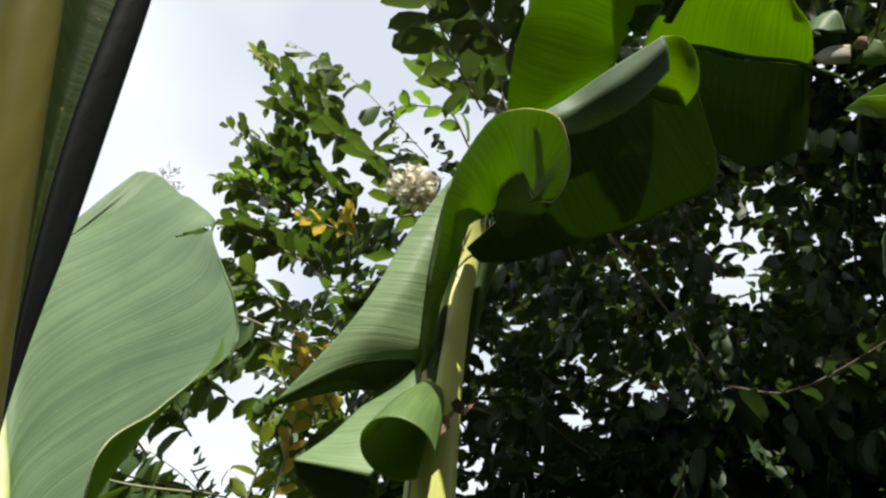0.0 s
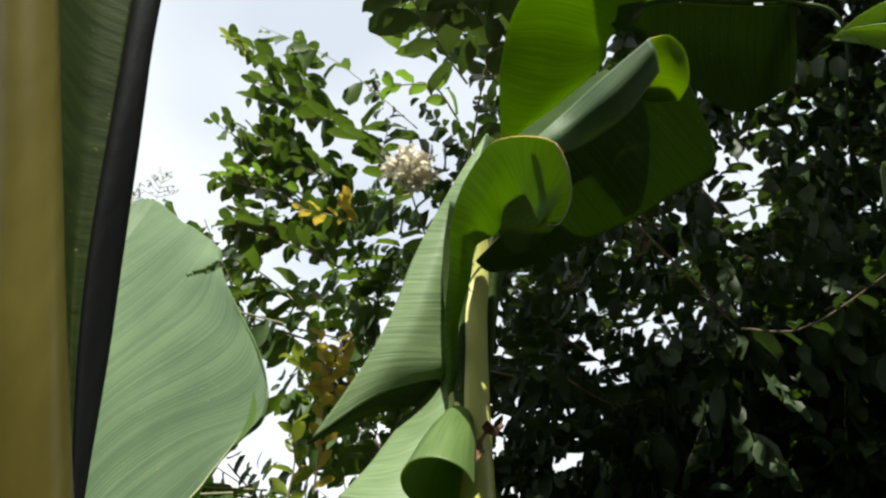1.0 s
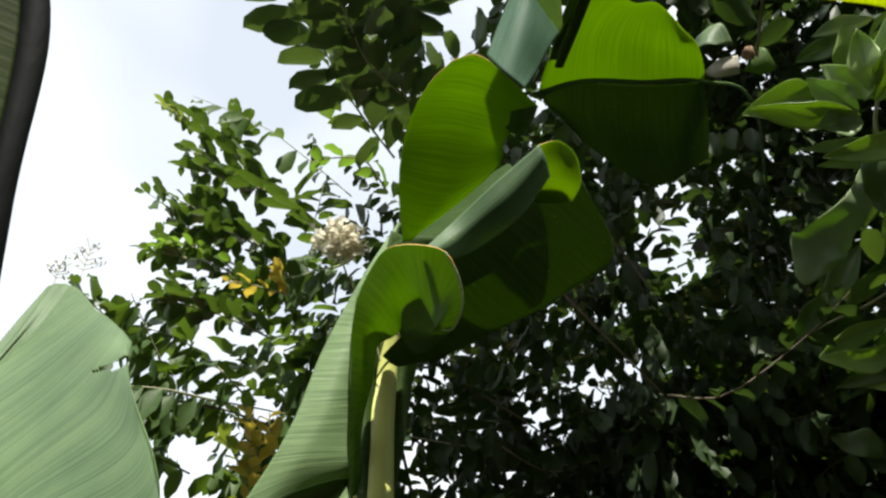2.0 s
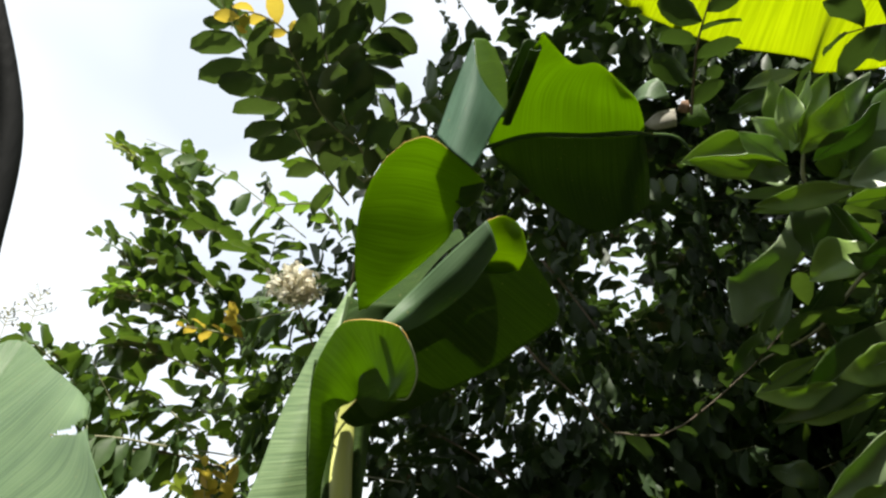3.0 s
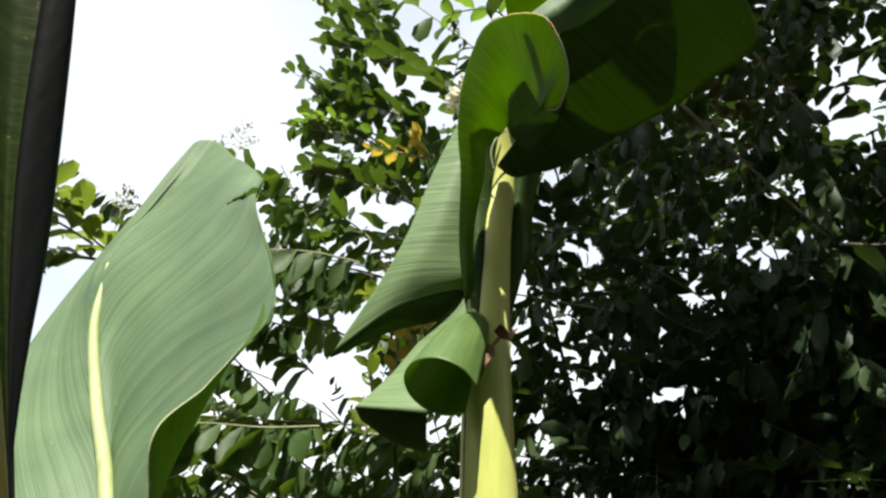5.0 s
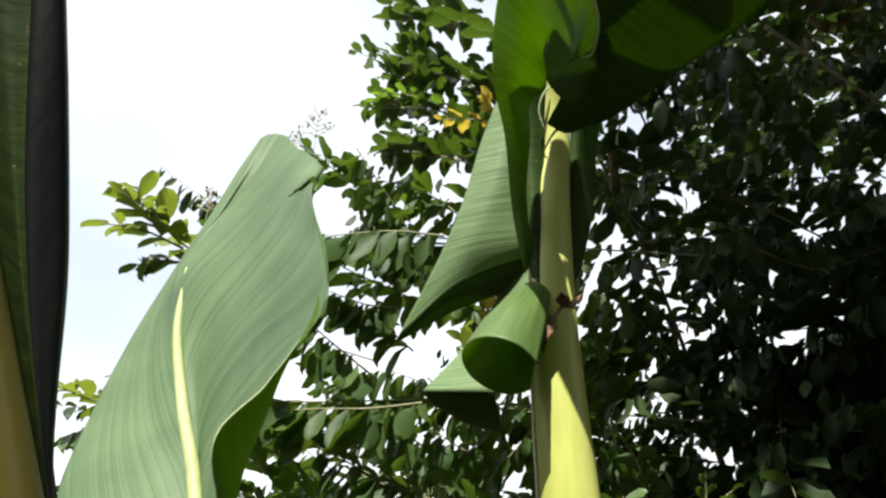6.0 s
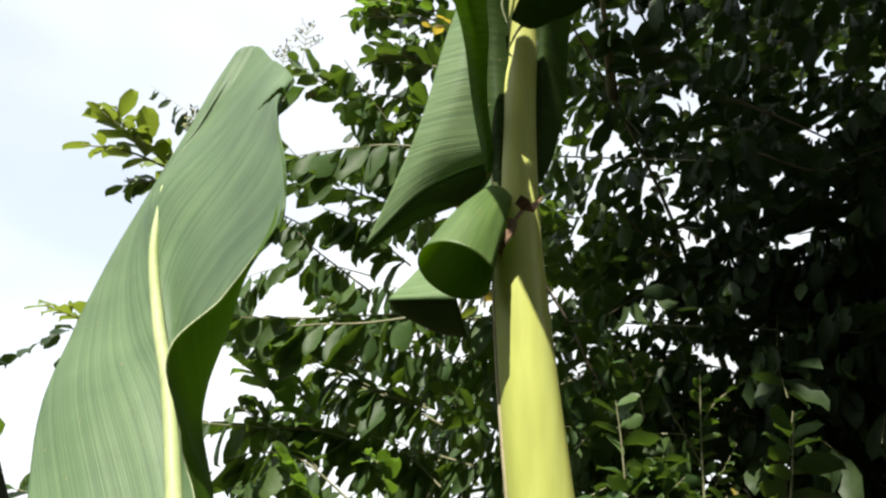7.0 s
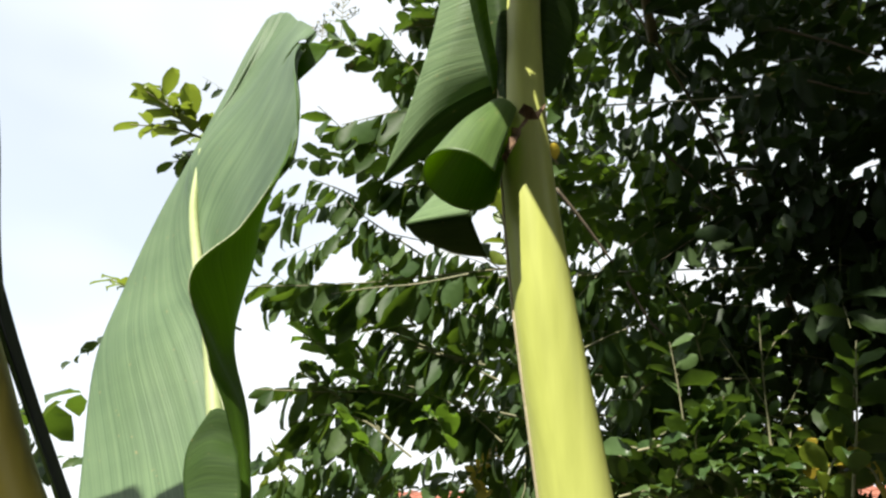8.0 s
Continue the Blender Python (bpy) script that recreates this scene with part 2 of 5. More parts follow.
def link_mesh(name, verts, faces, mats, parent=None, label="", smooth=True, face_mat=None, uvs=None, kind=""):
    me = bpy.data.meshes.new(name)
    me.from_pydata([tuple(v) for v in verts], [], faces)
    for m in mats:
        me.materials.append(m)
    if face_mat is not None:
        me.polygons.foreach_set("material_index", face_mat)
    me.polygons.foreach_set("use_smooth", [smooth] * len(me.polygons))
    if uvs is not None:
        layer = me.uv_layers.new(name="UVMap")
        idx = np.empty(len(me.loops), dtype=np.int32)
        me.loops.foreach_get("vertex_index", idx)
        layer.data.foreach_set("uv", np.asarray(uvs, dtype=np.float32)[idx].ravel())
    me.update()
    ob = new(name, me)
    if parent is not None:
        ob.parent = parent
        ob.matrix_parent_inverse = parent.matrix_basis.inverted() if parent.parent is None else Matrix.Identity(4)
        if parent.parent is not None:
            ob.matrix_parent_inverse = (parent.parent.matrix_basis @ parent.matrix_parent_inverse @ parent.matrix_basis).inverted()
    if label or kind:
        tagged(ob, label, kind=kind)
    return ob


def glide(pts, n):
    """n points along a smooth curve through pts."""
    p = np.asarray(pts, float)
    if len(p) == 2:
        return p[0] + np.linspace(0, 1, n)[:, None] * (p[1] - p[0])
    q = np.vstack([2 * p[0] - p[1], p, 2 * p[-1] - p[-2]])
    out = []
    for s in np.linspace(0, len(p) - 1, n):
        i = min(int(s), len(p) - 2)
        f = s - i
        a, b, c, d = q[i:i + 4]
        out.append(0.5 * (2 * b + (c - a) * f + (2 * a - 5 * b + 4 * c - d) * f * f + (3 * b - 3 * c + d - a) * f ** 3))
    return np.array(out)


def tube(name, pts, radii, mat, parent, label="", sides=14, steps=40, kind="", groove=0.0):
    path = glide(pts, steps)
    rad = np.interp(np.linspace(0, 1, steps), np.linspace(0, 1, len(radii)), radii)
    verts, faces = [], []
    ref = Vector((1, 0, 0))
    for i in range(steps):
        d = Vector(path[min(i + 1, steps - 1)] - path[max(i - 1, 0)]).normalized()
        side = (ref - d * ref.dot(d)).normalized()
        up = d.cross(side)
        ref = side
        for k in range(sides):
            a = 2 * math.pi * k / sides
            r = rad[i] * (1 - groove * max(0.0, math.cos(a - math.pi / 2)) ** 6)
            verts.append(Vector(path[i]) + side * (math.cos(a) * r) + up * (math.sin(a) * r))
    for i in range(steps - 1):
        for k in range(sides):
            k2 = (k + 1) % sides
            faces.append((i * sides + k, i * sides + k2, (i + 1) * sides + k2, (i + 1) * sides + k))
    faces.append(tuple(range(sides))[::-1])
    faces.append(tuple((steps - 1) * sides + k for k in range(sides)))
    return link_mesh(name, verts, faces, [mat], parent, label, kind=kind)


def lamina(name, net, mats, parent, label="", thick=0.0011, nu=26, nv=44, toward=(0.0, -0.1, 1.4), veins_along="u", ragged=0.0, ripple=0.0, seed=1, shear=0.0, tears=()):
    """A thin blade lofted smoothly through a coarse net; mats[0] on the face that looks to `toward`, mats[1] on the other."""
    g = np.array([glide(r, nu) for r in net])
    g = np.stack([glide(g[:, j], nv) for j in range(nu)], 1)
    rnd = np.random.RandomState(seed)
    du = np.gradient(g, axis=1)
    dv = np.gradient(g, axis=0)
    nrm = np.cross(du, dv)
    nrm /= np.linalg.norm(nrm, axis=2, keepdims=True) + 1e-12
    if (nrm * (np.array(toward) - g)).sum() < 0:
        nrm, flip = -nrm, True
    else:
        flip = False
    if ripple:
        run = np.linspace(0, 1, nv)[:, None] - shear * np.abs(np.linspace(0, 1, nu) - 0.38)[None, :]
        line = np.interp(run, np.linspace(-1.2, 1, 48), np.convolve(rnd.randn(50), (0.3, 0.5, 0.3), "valid"))
        g = g + nrm * (ripple * line * np.linspace(0.2, 1, nu))[:, :, None]
    if ragged:
        for side, inner in ((0, 1), (-1, -2)):
            g[:, side] += (g[:, inner] - g[:, side]) * (rnd.rand(nv, 1) * ragged)
        for side, inner in ((0, 1), (-1, -2)):
            g[side] += (g[inner] - g[side]) * (rnd.rand(nu, 1) * ragged)
    a, b = g + nrm * thick / 2, g - nrm * thick / 2
    verts = np.vstack([a.reshape(-1, 3), b.reshape(-1, 3)])
    n = nu * nv
    faces, fm = [], []
    cut = np.zeros((nv, nu), bool)
    for line, wide in tears:
        pts = np.array([g[int(v * (nv - 1)), int(u * (nu - 1))] for v, u in line])
        path = glide(pts, 60)
        for p, w in zip(path, np.interp(np.linspace(0, 1, 60), np.linspace(0, 1, len(wide)), wide)):
            cut |= np.linalg.norm(g - p, axis=2) < w
    for i in range(nv - 1):
        for j in range(nu - 1):
            if cut[i, j]:
                continue
            q = (i * nu + j, i * nu + j + 1, (i + 1) * nu + j + 1, (i + 1) * nu + j)
            faces.append(q[::-1] if flip else q)
            fm.append(0)
            q = tuple(n + k for k in q)
            faces.append(q if flip else q[::-1])
            fm.append(1)
    rim = [j for j in range(nu)] + [i * nu + nu - 1 for i in range(1, nv)] + [(nv - 1) * nu + j for j in range(nu - 2, -1, -1)] + [i * nu for i in range(nv - 2, 0, -1)]
    for p, q in zip(rim, rim[1:] + rim[:1]):
        faces.append((p, n + p, n + q, q) if not flip else (q, n + q, n + p, p))
        fm.append(len(mats) - 1 if len(mats) > 2 else 0)
    uu, vv = np.meshgrid(np.linspace(0, 1, nu), np.linspace(0, 1, nv))
    vv = vv - shear * np.abs(uu - 0.38)
    uv = np.stack([uu, vv] if veins_along == "u" else [vv, uu], -1).reshape(-1, 2)
    return link_mesh(name, verts, faces, mats, parent, label, face_mat=fm, uvs=np.vstack([uv, uv]))


def rolled(axis, radii, start, sweep, spiral=0.0, up=(0, 0, 1), n=9):
    """A net for a blade rolled round an axis: each ring starts at `start` degrees and runs on by `sweep`."""
    path = glide(axis, 6)
    rad = np.interp(np.linspace(0, 1, 6), np.linspace(0, 1, len(radii)), radii)
    net = []
    for i in range(6):
        d = Vector(path[min(i + 1, 5)] - path[max(i - 1, 0)]).normalized()
        side = d.cross(Vector(up)).normalized()
        top = side.cross(d)
        ring = []
        for k in range(n):
            a = radians(start + sweep * k / (n - 1))
            r = rad[i] * (1 - spiral * k / (n - 1))
            ring.append(tuple(Vector(path[i]) + side * (math.cos(a) * r) + top * (math.sin(a) * r)))
        net.append(ring)
    return net


class Foliage:
    """Collects many small leaves and twigs, to be linked as one mesh."""

    def __init__(self, seed):
        self.rnd = np.random.RandomState(seed)
        self.leaves, self.stems = [], []

    def leaf(self, base, d, normal, length, width, droop):
        self.leaves.append((*base, *d, *normal, length, width, droop))

    def twig(self, pts, length, count, style, radius=0.0022, first=0.12):
        path = glide(pts, 24)
        self.stems.append((path, radius))
        rnd = self.rnd
        for k in range(count):
            s = first + (1 - first) * (k + rnd.rand() * 0.4) / count
            i = min(int(s * 23), 22)
            p = path[i] + (path[i + 1] - path[i]) * (s * 23 - i)
            ax = path[i + 1] - path[i]
            ax /= np.linalg.norm(ax) + 1e-9
            side = np.cross(ax, (0, 0, 1.0)) + 0.05
            side /= np.linalg.norm(side)
            sign = 1 if k % 2 else -1
            up = np.cross(side, ax)
            tilt = rnd.uniform(-0.25, 0.35)
            d = 0.55 * ax + sign * side * 0.85 + up * tilt + rnd.randn(3) * 0.16
            if style == "droop":
                d = 0.30 * ax + sign * side * 0.22 + np.array((-0.15, -0.05, -0.9)) + rnd.randn(3) * 0.12
            elif style in ("orange", "lit", "fresh"):
                d = 0.65 * ax + sign * side * 0.8 + np.array((0, 0, 0.2)) + rnd.randn(3) * 0.2
            d /= np.linalg.norm(d)
            nrm = np.array((0, 0, 1.0)) + rnd.randn(3) * 0.45 + up * 0.3
            if style == "droop":
                nrm = np.array((0.1, 0.15, 0.9)) + rnd.randn(3) * 0.55
            nrm -= d * (nrm @ d)
            nrm /= np.linalg.norm(nrm) + 1e-9
            size = length * rnd.uniform(0.7, 1.15) * (1 - 0.45 * max(0, s - 0.7) / 0.3)
            self.leaf(p, d, nrm, size, size * (rnd.uniform(0.36, 0.46) if style == "droop" else rnd.uniform(0.44, 0.56)), rnd.uniform(0.08, 0.45))

    def leaf_mesh(self, fine=False):
        L = np.array(self.leaves)
        b, d, n = L[:, 0:3], L[:, 3:6], L[:, 6:9]
        ln, wd, dr = L[:, 9:10], L[:, 10:11], L[:, 11:12]
        s = np.cross(d, n)
        rows = ((0.08, 0.14), (0.28, 0.40), (0.52, 0.51), (0.74, 0.43), (0.91, 0.22)) if fine else ((0.2, 0.32), (0.55, 0.52), (0.85, 0.32))
        cols = [b]
        wave = self.rnd.uniform(-0.10, 0.10, (len(L), len(rows)))
        for k, (f, w) in enumerate(rows):
            mid = b + d * (ln * f) - n * (ln * dr * f * f)
            for e in (-1, 0, 1):
                cols.append(mid + s * (wd * w * e) + n * (wd * (0.16 * abs(e) + wave[:, k:k + 1] * e)))
        cols.append(b + d * ln * (1 - 0.3 * dr) - n * (ln * dr * 1.1))
        v = np.stack(cols, 1).reshape(-1, 3)
        m = len(rows)
        one = [(0, 2, 1), (0, 3, 2)]
        for k in range(m - 1):
            a = 1 + 3 * k
            one += [(a, a + 1, a + 4, a + 3), (a + 1, a + 2, a + 5, a + 4)]
        a = 1 + 3 * (m - 1)
        one += [(a, a + 1, a + 3), (a + 1, a + 2, a + 3)]
        size = 3 * m + 2
        faces = [tuple(size * i + k for k in f) for i in range(len(L)) for f in one]
        return v, faces

    def stem_mesh(self, sides=4, steps=8):
        verts, faces = [], []
        for path, r in self.stems:
            base = len(verts)
            pick = path[np.linspace(0, len(path) - 1, steps).astype(int)]
            for i, p in enumerate(pick):
                ax = pick[min(i + 1, steps - 1)] - pick[max(i - 1, 0)]
                ax = ax / (np.linalg.norm(ax) + 1e-9)
                sd = np.cross(ax, (0.2, 0.1, 1.0))
                sd /= np.linalg.norm(sd) + 1e-9
                up = np.cross(sd, ax)
                rr = r * (1 - 0.6 * i / (steps - 1))
                for k in range(sides):
                    a = 2 * math.pi * k / sides
                    verts.append(p + (sd * math.cos(a) + up * math.sin(a)) * rr)
            for i in range(steps - 1):
                for k in range(sides):
                    k2 = (k + 1) % sides
                    faces.append((base + i * sides + k, base + i * sides + k2, base + (i + 1) * sides + k2, base + (i + 1) * sides + k))
        return verts, faces


# ---- ground, distance ----
def ground_sheet():
    n, size = 60, 900.0
    t = np.linspace(-1, 1, n)
    xs = np.sign(t) * np.abs(t) ** 3 * size
    verts = [(x, y, 0.03 * noise.noise((x * 0.7, y * 0.7, 0.0)) if abs(x) + abs(y) < 60 else 0.0) for y in xs for x in xs]
    faces = [(i * n + j, i * n + j + 1, (i + 1) * n + j + 1, (i + 1) * n + j) for i in range(n - 1) for j in range(n - 1)]
    ob = link_mesh("ground", verts, faces, [M_SOIL])
    tagged(ob, "dark garden soil with patchy grass", "ground", kind="structure")


# Unseen wall, added only to cut the sky light from behind.
def wall_behind():
    v = [(x, y, z) for z in (-0.1, 4.3) for x, y in ((-7, -2.6), (7, -2.6), (7, -2.35), (-7, -2.35))]
    f = [(3, 2, 1, 0), (4, 5, 6, 7)] + [(k, (k + 1) % 4, (k + 1) % 4 + 4, k + 4) for k in range(4)]
    tagged(link_mesh("unseen_wall_south", v, f, [M_PLASTER], smooth=False), "unseen plain grey wall, added to block sky light", "wall", kind="structure")


def house():
    h = root("house", (0.0, 9.0, 0.0), "low red brick house with a terracotta tiled roof behind the tree", "house")
    v = [(-1.5, 8.0, -0.1), (5, 8.0, -0.1), (5, 12.0, -0.1), (-1.5, 12.0, -0.1), (-1.5, 8.0, 1.62), (5, 8.0, 1.62), (5, 12.0, 1.62), (-1.5, 12.0, 1.62)]
    f = [(0, 1, 5, 4), (1, 2, 6, 5), (2, 3, 7, 6), (3, 0, 4, 7), (4, 5, 6, 7)]
    link_mesh("wall", v, f, [M_BRICK], h, smooth=False)
    cols, rows = 160, 10
    for sgn, nm in ((1, "roof"), (-1, "roof")):
        verts, faces = [], []
        for i in range(rows * 2):
            k = (i // 2 + i % 2) / rows
            y = 10.0 - sgn * 2.35 * (1 - k)
            z = 1.60 + 0.80 * k + (0.02 if i % 2 == 0 else 0.0)
            for j in range(cols + 1):
                x = -1.7 + 7.0 * j / cols
                verts.append((x, y, z + 0.025 * abs(math.sin(j * math.pi / 4))))
        for i in range(rows * 2 - 1):
            for j in range(cols):
                faces.append((i * (cols + 1) + j, i * (cols + 1) + j + 1, (i + 1) * (cols + 1) + j + 1, (i + 1) * (cols + 1) + j))
        link_mesh(nm, verts, faces, [M_TILE], h, smooth=False)


# ---- the banana plant ----
FLAP = [
    [(0.172, 0.554, 2.151), (0.172, 0.554, 2.151), (0.173, 0.553, 2.152), (0.178, 0.559, 2.158)],
    [(0.129, 0.570, 2.055), (0.138, 0.559, 2.048), (0.150, 0.555, 2.053), (0.161, 0.562, 2.063)],
    [(0.092, 0.597, 1.955), (0.115, 0.580, 1.950), (0.144, 0.581, 1.959), (0.161, 0.600, 1.977)],
    [(0.071, 0.615, 1.872), (0.102, 0.599, 1.871), (0.141, 0.606, 1.885), (0.162, 0.629, 1.904)],
    [(0.049, 0.639, 1.815), (0.085, 0.619, 1.820), (0.141, 0.621, 1.833), (0.161, 0.651, 1.853)],
    [(0.009, 0.686, 1.739), (0.069, 0.643, 1.786), (0.130, 0.631, 1.813), (0.150, 0.653, 1.815)],
]
SKIRT = [
    [(0.140, 0.643, 1.813), (0.144, 0.639, 1.818), (0.149, 0.621, 1.841)],
    [(0.106, 0.664, 1.771), (0.126, 0.643, 1.773), (0.150, 0.625, 1.796)],
    [(0.074, 0.667, 1.720), (0.101, 0.640, 1.722), (0.142, 0.622, 1.747)],
    [(0.040, 0.658, 1.675), (0.069, 0.636, 1.668), (0.105, 0.615, 1.661)],
]
CURL = [
    [(0.131, 0.589, 1.772), (0.134, 0.586, 1.775), (0.140, 0.589, 1.778)],
    [(0.117, 0.568, 1.831), (0.123, 0.558, 1.834), (0.129, 0.554, 1.839)],
    [(0.105, 0.523, 1.882), (0.115, 0.517, 1.877), (0.128, 0.518, 1.879)],
    [(0.091, 0.484, 1.907), (0.106, 0.479, 1.900), (0.125, 0.498, 1.903)],
    [(0.085, 0.447, 1.925), (0.107, 0.444, 1.908), (0.135, 0.463, 1.900)],
    [(0.084, 0.400, 1.928), (0.104, 0.405, 1.911), (0.129, 0.436, 1.909)],
    [(0.088, 0.369, 1.925), (0.108, 0.380, 1.911), (0.132, 0.401, 1.899)],
    [(0.105, 0.338, 1.908), (0.119, 0.365, 1.901), (0.137, 0.397, 1.887)],
    [(0.127, 0.327, 1.897), (0.133, 0.359, 1.888), (0.145, 0.402, 1.879)],
    [(0.144, 0.338, 1.882), (0.144, 0.364, 1.879), (0.146, 0.398, 1.868)],
    [(0.157, 0.358, 1.867), (0.149, 0.375, 1.867), (0.142, 0.399, 1.861)],
    [(0.158, 0.382, 1.857), (0.150, 0.391, 1.859), (0.139, 0.401, 1.861)],
]
CRESCENT = [
    [(0.140, 0.398, 1.906), (0.146, 0.409, 1.893), (0.153, 0.410, 1.882), (0.158, 0.402, 1.873), (0.161, 0.388, 1.866)],
    [(0.132, 0.419, 1.910), (0.136, 0.449, 1.907), (0.154, 0.453, 1.890), (0.163, 0.424, 1.879), (0.162, 0.393, 1.867)],
    [(0.132, 0.429, 1.915), (0.135, 0.464, 1.907), (0.160, 0.474, 1.887), (0.170, 0.433, 1.882), (0.165, 0.397, 1.869)],
]
PLUME = [
    [(0.128, 0.431, 1.995), (0.130, 0.429, 1.996), (0.133, 0.428, 1.997), (0.135, 0.426, 1.997)],
    [(0.104, 0.382, 2.032), (0.135, 0.379, 2.024), (0.163, 0.368, 2.024), (0.200, 0.342, 2.048)],
    [(0.096, 0.340, 2.070), (0.131, 0.321, 2.067), (0.168, 0.314, 2.065), (0.201, 0.313, 2.070)],
    [(0.099, 0.291, 2.085), (0.134, 0.275, 2.078), (0.172, 0.274, 2.078), (0.210, 0.282, 2.074)],
    [(0.110, 0.251, 2.084), (0.129, 0.233, 2.081), (0.166, 0.245, 2.085), (0.217, 0.266, 2.081)],
]
LIP = [
    [(0.190, 0.278, 2.073), (0.202, 0.269, 2.073), (0.217, 0.266, 2.081)],
    [(0.190, 0.287, 2.061), (0.203, 0.280, 2.059), (0.215, 0.273, 2.071)],
    [(0.196, 0.304, 2.079), (0.206, 0.297, 2.065), (0.215, 0.285, 2.069)],
]
SHADE = [
    [(0.145, 0.456, 2.022), (0.161, 0.433, 2.008), (0.174, 0.417, 2.003)],
    [(0.192, 0.455, 2.089), (0.210, 0.420, 2.084), (0.220, 0.394, 2.073)],
    [(0.246, 0.414, 2.140), (0.252, 0.388, 2.130), (0.249, 0.375, 2.101)],
]
SAIL = [
    [(0.152, 0.558, 1.934), (0.172, 0.564, 1.928), (0.190, 0.561, 1.933)],
    [(0.165, 0.490, 1.944), (0.197, 0.524, 1.941), (0.225, 0.541, 1.940)],
    [(0.158, 0.398, 1.948), (0.221, 0.452, 1.959), (0.281, 0.494, 1.963)],
    [(0.178, 0.341, 1.973), (0.257, 0.388, 1.984), (0.339, 0.442, 1.992)],
    [(0.199, 0.302, 2.004), (0.264, 0.328, 2.017), (0.380, 0.386, 2.025)],
    [(0.216, 0.280, 2.029), (0.245, 0.276, 2.038), (0.288, 0.310, 2.036)],
]
ROLLB = [
    [(0.114, 0.344, 1.911), (0.122, 0.345, 1.906), (0.132, 0.356, 1.907)],
    [(0.142, 0.338, 1.948), (0.155, 0.338, 1.938), (0.172, 0.353, 1.935)],
    [(0.172, 0.307, 1.981), (0.188, 0.307, 1.968), (0.208, 0.321, 1.963)],
    [(0.210, 0.268, 2.018), (0.217, 0.272, 2.006), (0.229, 0.286, 1.997)],
]
LOBE = [
    [(0.215, 0.316, 1.988), (0.245, 0.318, 1.994), (0.276, 0.316, 2.007)],
    [(0.210, 0.298, 2.003), (0.244, 0.295, 2.005), (0.278, 0.299, 2.018)],
    [(0.208, 0.283, 2.012), (0.237, 0.278, 2.015), (0.267, 0.282, 2.029)],
    [(0.212, 0.269, 2.020), (0.231, 0.264, 2.029), (0.254, 0.272, 2.034)],
]
ROLLC = [
    [(0.150, 0.248, 2.111), (0.162, 0.238, 2.074), (0.184, 0.240, 2.062)],
    [(0.164, 0.230, 2.166), (0.174, 0.221, 2.118), (0.201, 0.237, 2.095)],
    [(0.175, 0.211, 2.208), (0.185, 0.210, 2.157), (0.216, 0.227, 2.132)],
    [(0.186, 0.194, 2.248), (0.191, 0.203, 2.188), (0.234, 0.225, 2.168)],
]
ROLLD = [
    [(0.187, 0.193, 2.251), (0.192, 0.204, 2.191), (0.235, 0.226, 2.171)],
    [(0.206, 0.195, 2.263), (0.223, 0.210, 2.225), (0.240, 0.228, 2.182)],
    [(0.227, 0.206, 2.273), (0.246, 0.221, 2.245), (0.244, 0.228, 2.193)],
]
CONE = [(0.139, 0.580, 1.745), (0.121, 0.563, 1.705), (0.103, 0.548, 1.658)]
TOPUP = [
    [(0.444, 0.538, 2.566), (0.537, 0.515, 2.608), (0.669, 0.495, 2.648), (0.810, 0.465, 2.692)],
    [(0.419, 0.449, 2.557), (0.483, 0.417, 2.586), (0.622, 0.428, 2.651), (0.788, 0.438, 2.690)],
    [(0.405, 0.354, 2.540), (0.474, 0.344, 2.568), (0.590, 0.374, 2.636), (0.736, 0.397, 2.684)],
    [(0.405, 0.281, 2.544), (0.503, 0.326, 2.575), (0.580, 0.333, 2.631), (0.689, 0.382, 2.692)],
]
TOPLOW = [
    [(0.444, 0.538, 2.566), (0.537, 0.516, 2.607), (0.670, 0.497, 2.646), (0.812, 0.467, 2.690)],
    [(0.474, 0.561, 2.567), (0.574, 0.571, 2.582), (0.713, 0.574, 2.602), (0.865, 0.539, 2.640)],
    [(0.503, 0.570, 2.560), (0.618, 0.617, 2.554), (0.774, 0.641, 2.541), (0.888, 0.581, 2.611)],
]
TOPRIB = [(0.435, 0.548, 2.564), (0.531, 0.508, 2.600), (0.662, 0.488, 2.640), (0.804, 0.462, 2.682)]
TOPROLL = [(0.434, 0.463, 2.541), (0.418, 0.393, 2.543), (0.399, 0.305, 2.537)]
TIPA = [
    [(0.778, 0.441, 2.744), (0.785, 0.415, 2.735), (0.801, 0.403, 2.729)],
    [(0.785, 0.430, 2.775), (0.800, 0.396, 2.764), (0.821, 0.398, 2.733)],
    [(0.804, 0.399, 2.791), (0.816, 0.378, 2.776), (0.841, 0.392, 2.737)],
]
TIPB = [
    [(0.804, 0.452, 2.703), (0.814, 0.453, 2.695), (0.825, 0.449, 2.689)],
    [(0.823, 0.425, 2.719), (0.831, 0.426, 2.696), (0.841, 0.434, 2.684)],
    [(0.855, 0.402, 2.721), (0.857, 0.410, 2.699), (0.864, 0.422, 2.688)],
]
TIPC = [
    [(0.873, 0.419, 2.699), (0.887, 0.412, 2.691), (0.901, 0.405, 2.682)],
    [(0.886, 0.389, 2.718), (0.896, 0.384, 2.697), (0.917, 0.384, 2.679)],
    [(0.893, 0.376, 2.735), (0.899, 0.368, 2.718), (0.916, 0.377, 2.683)],
]
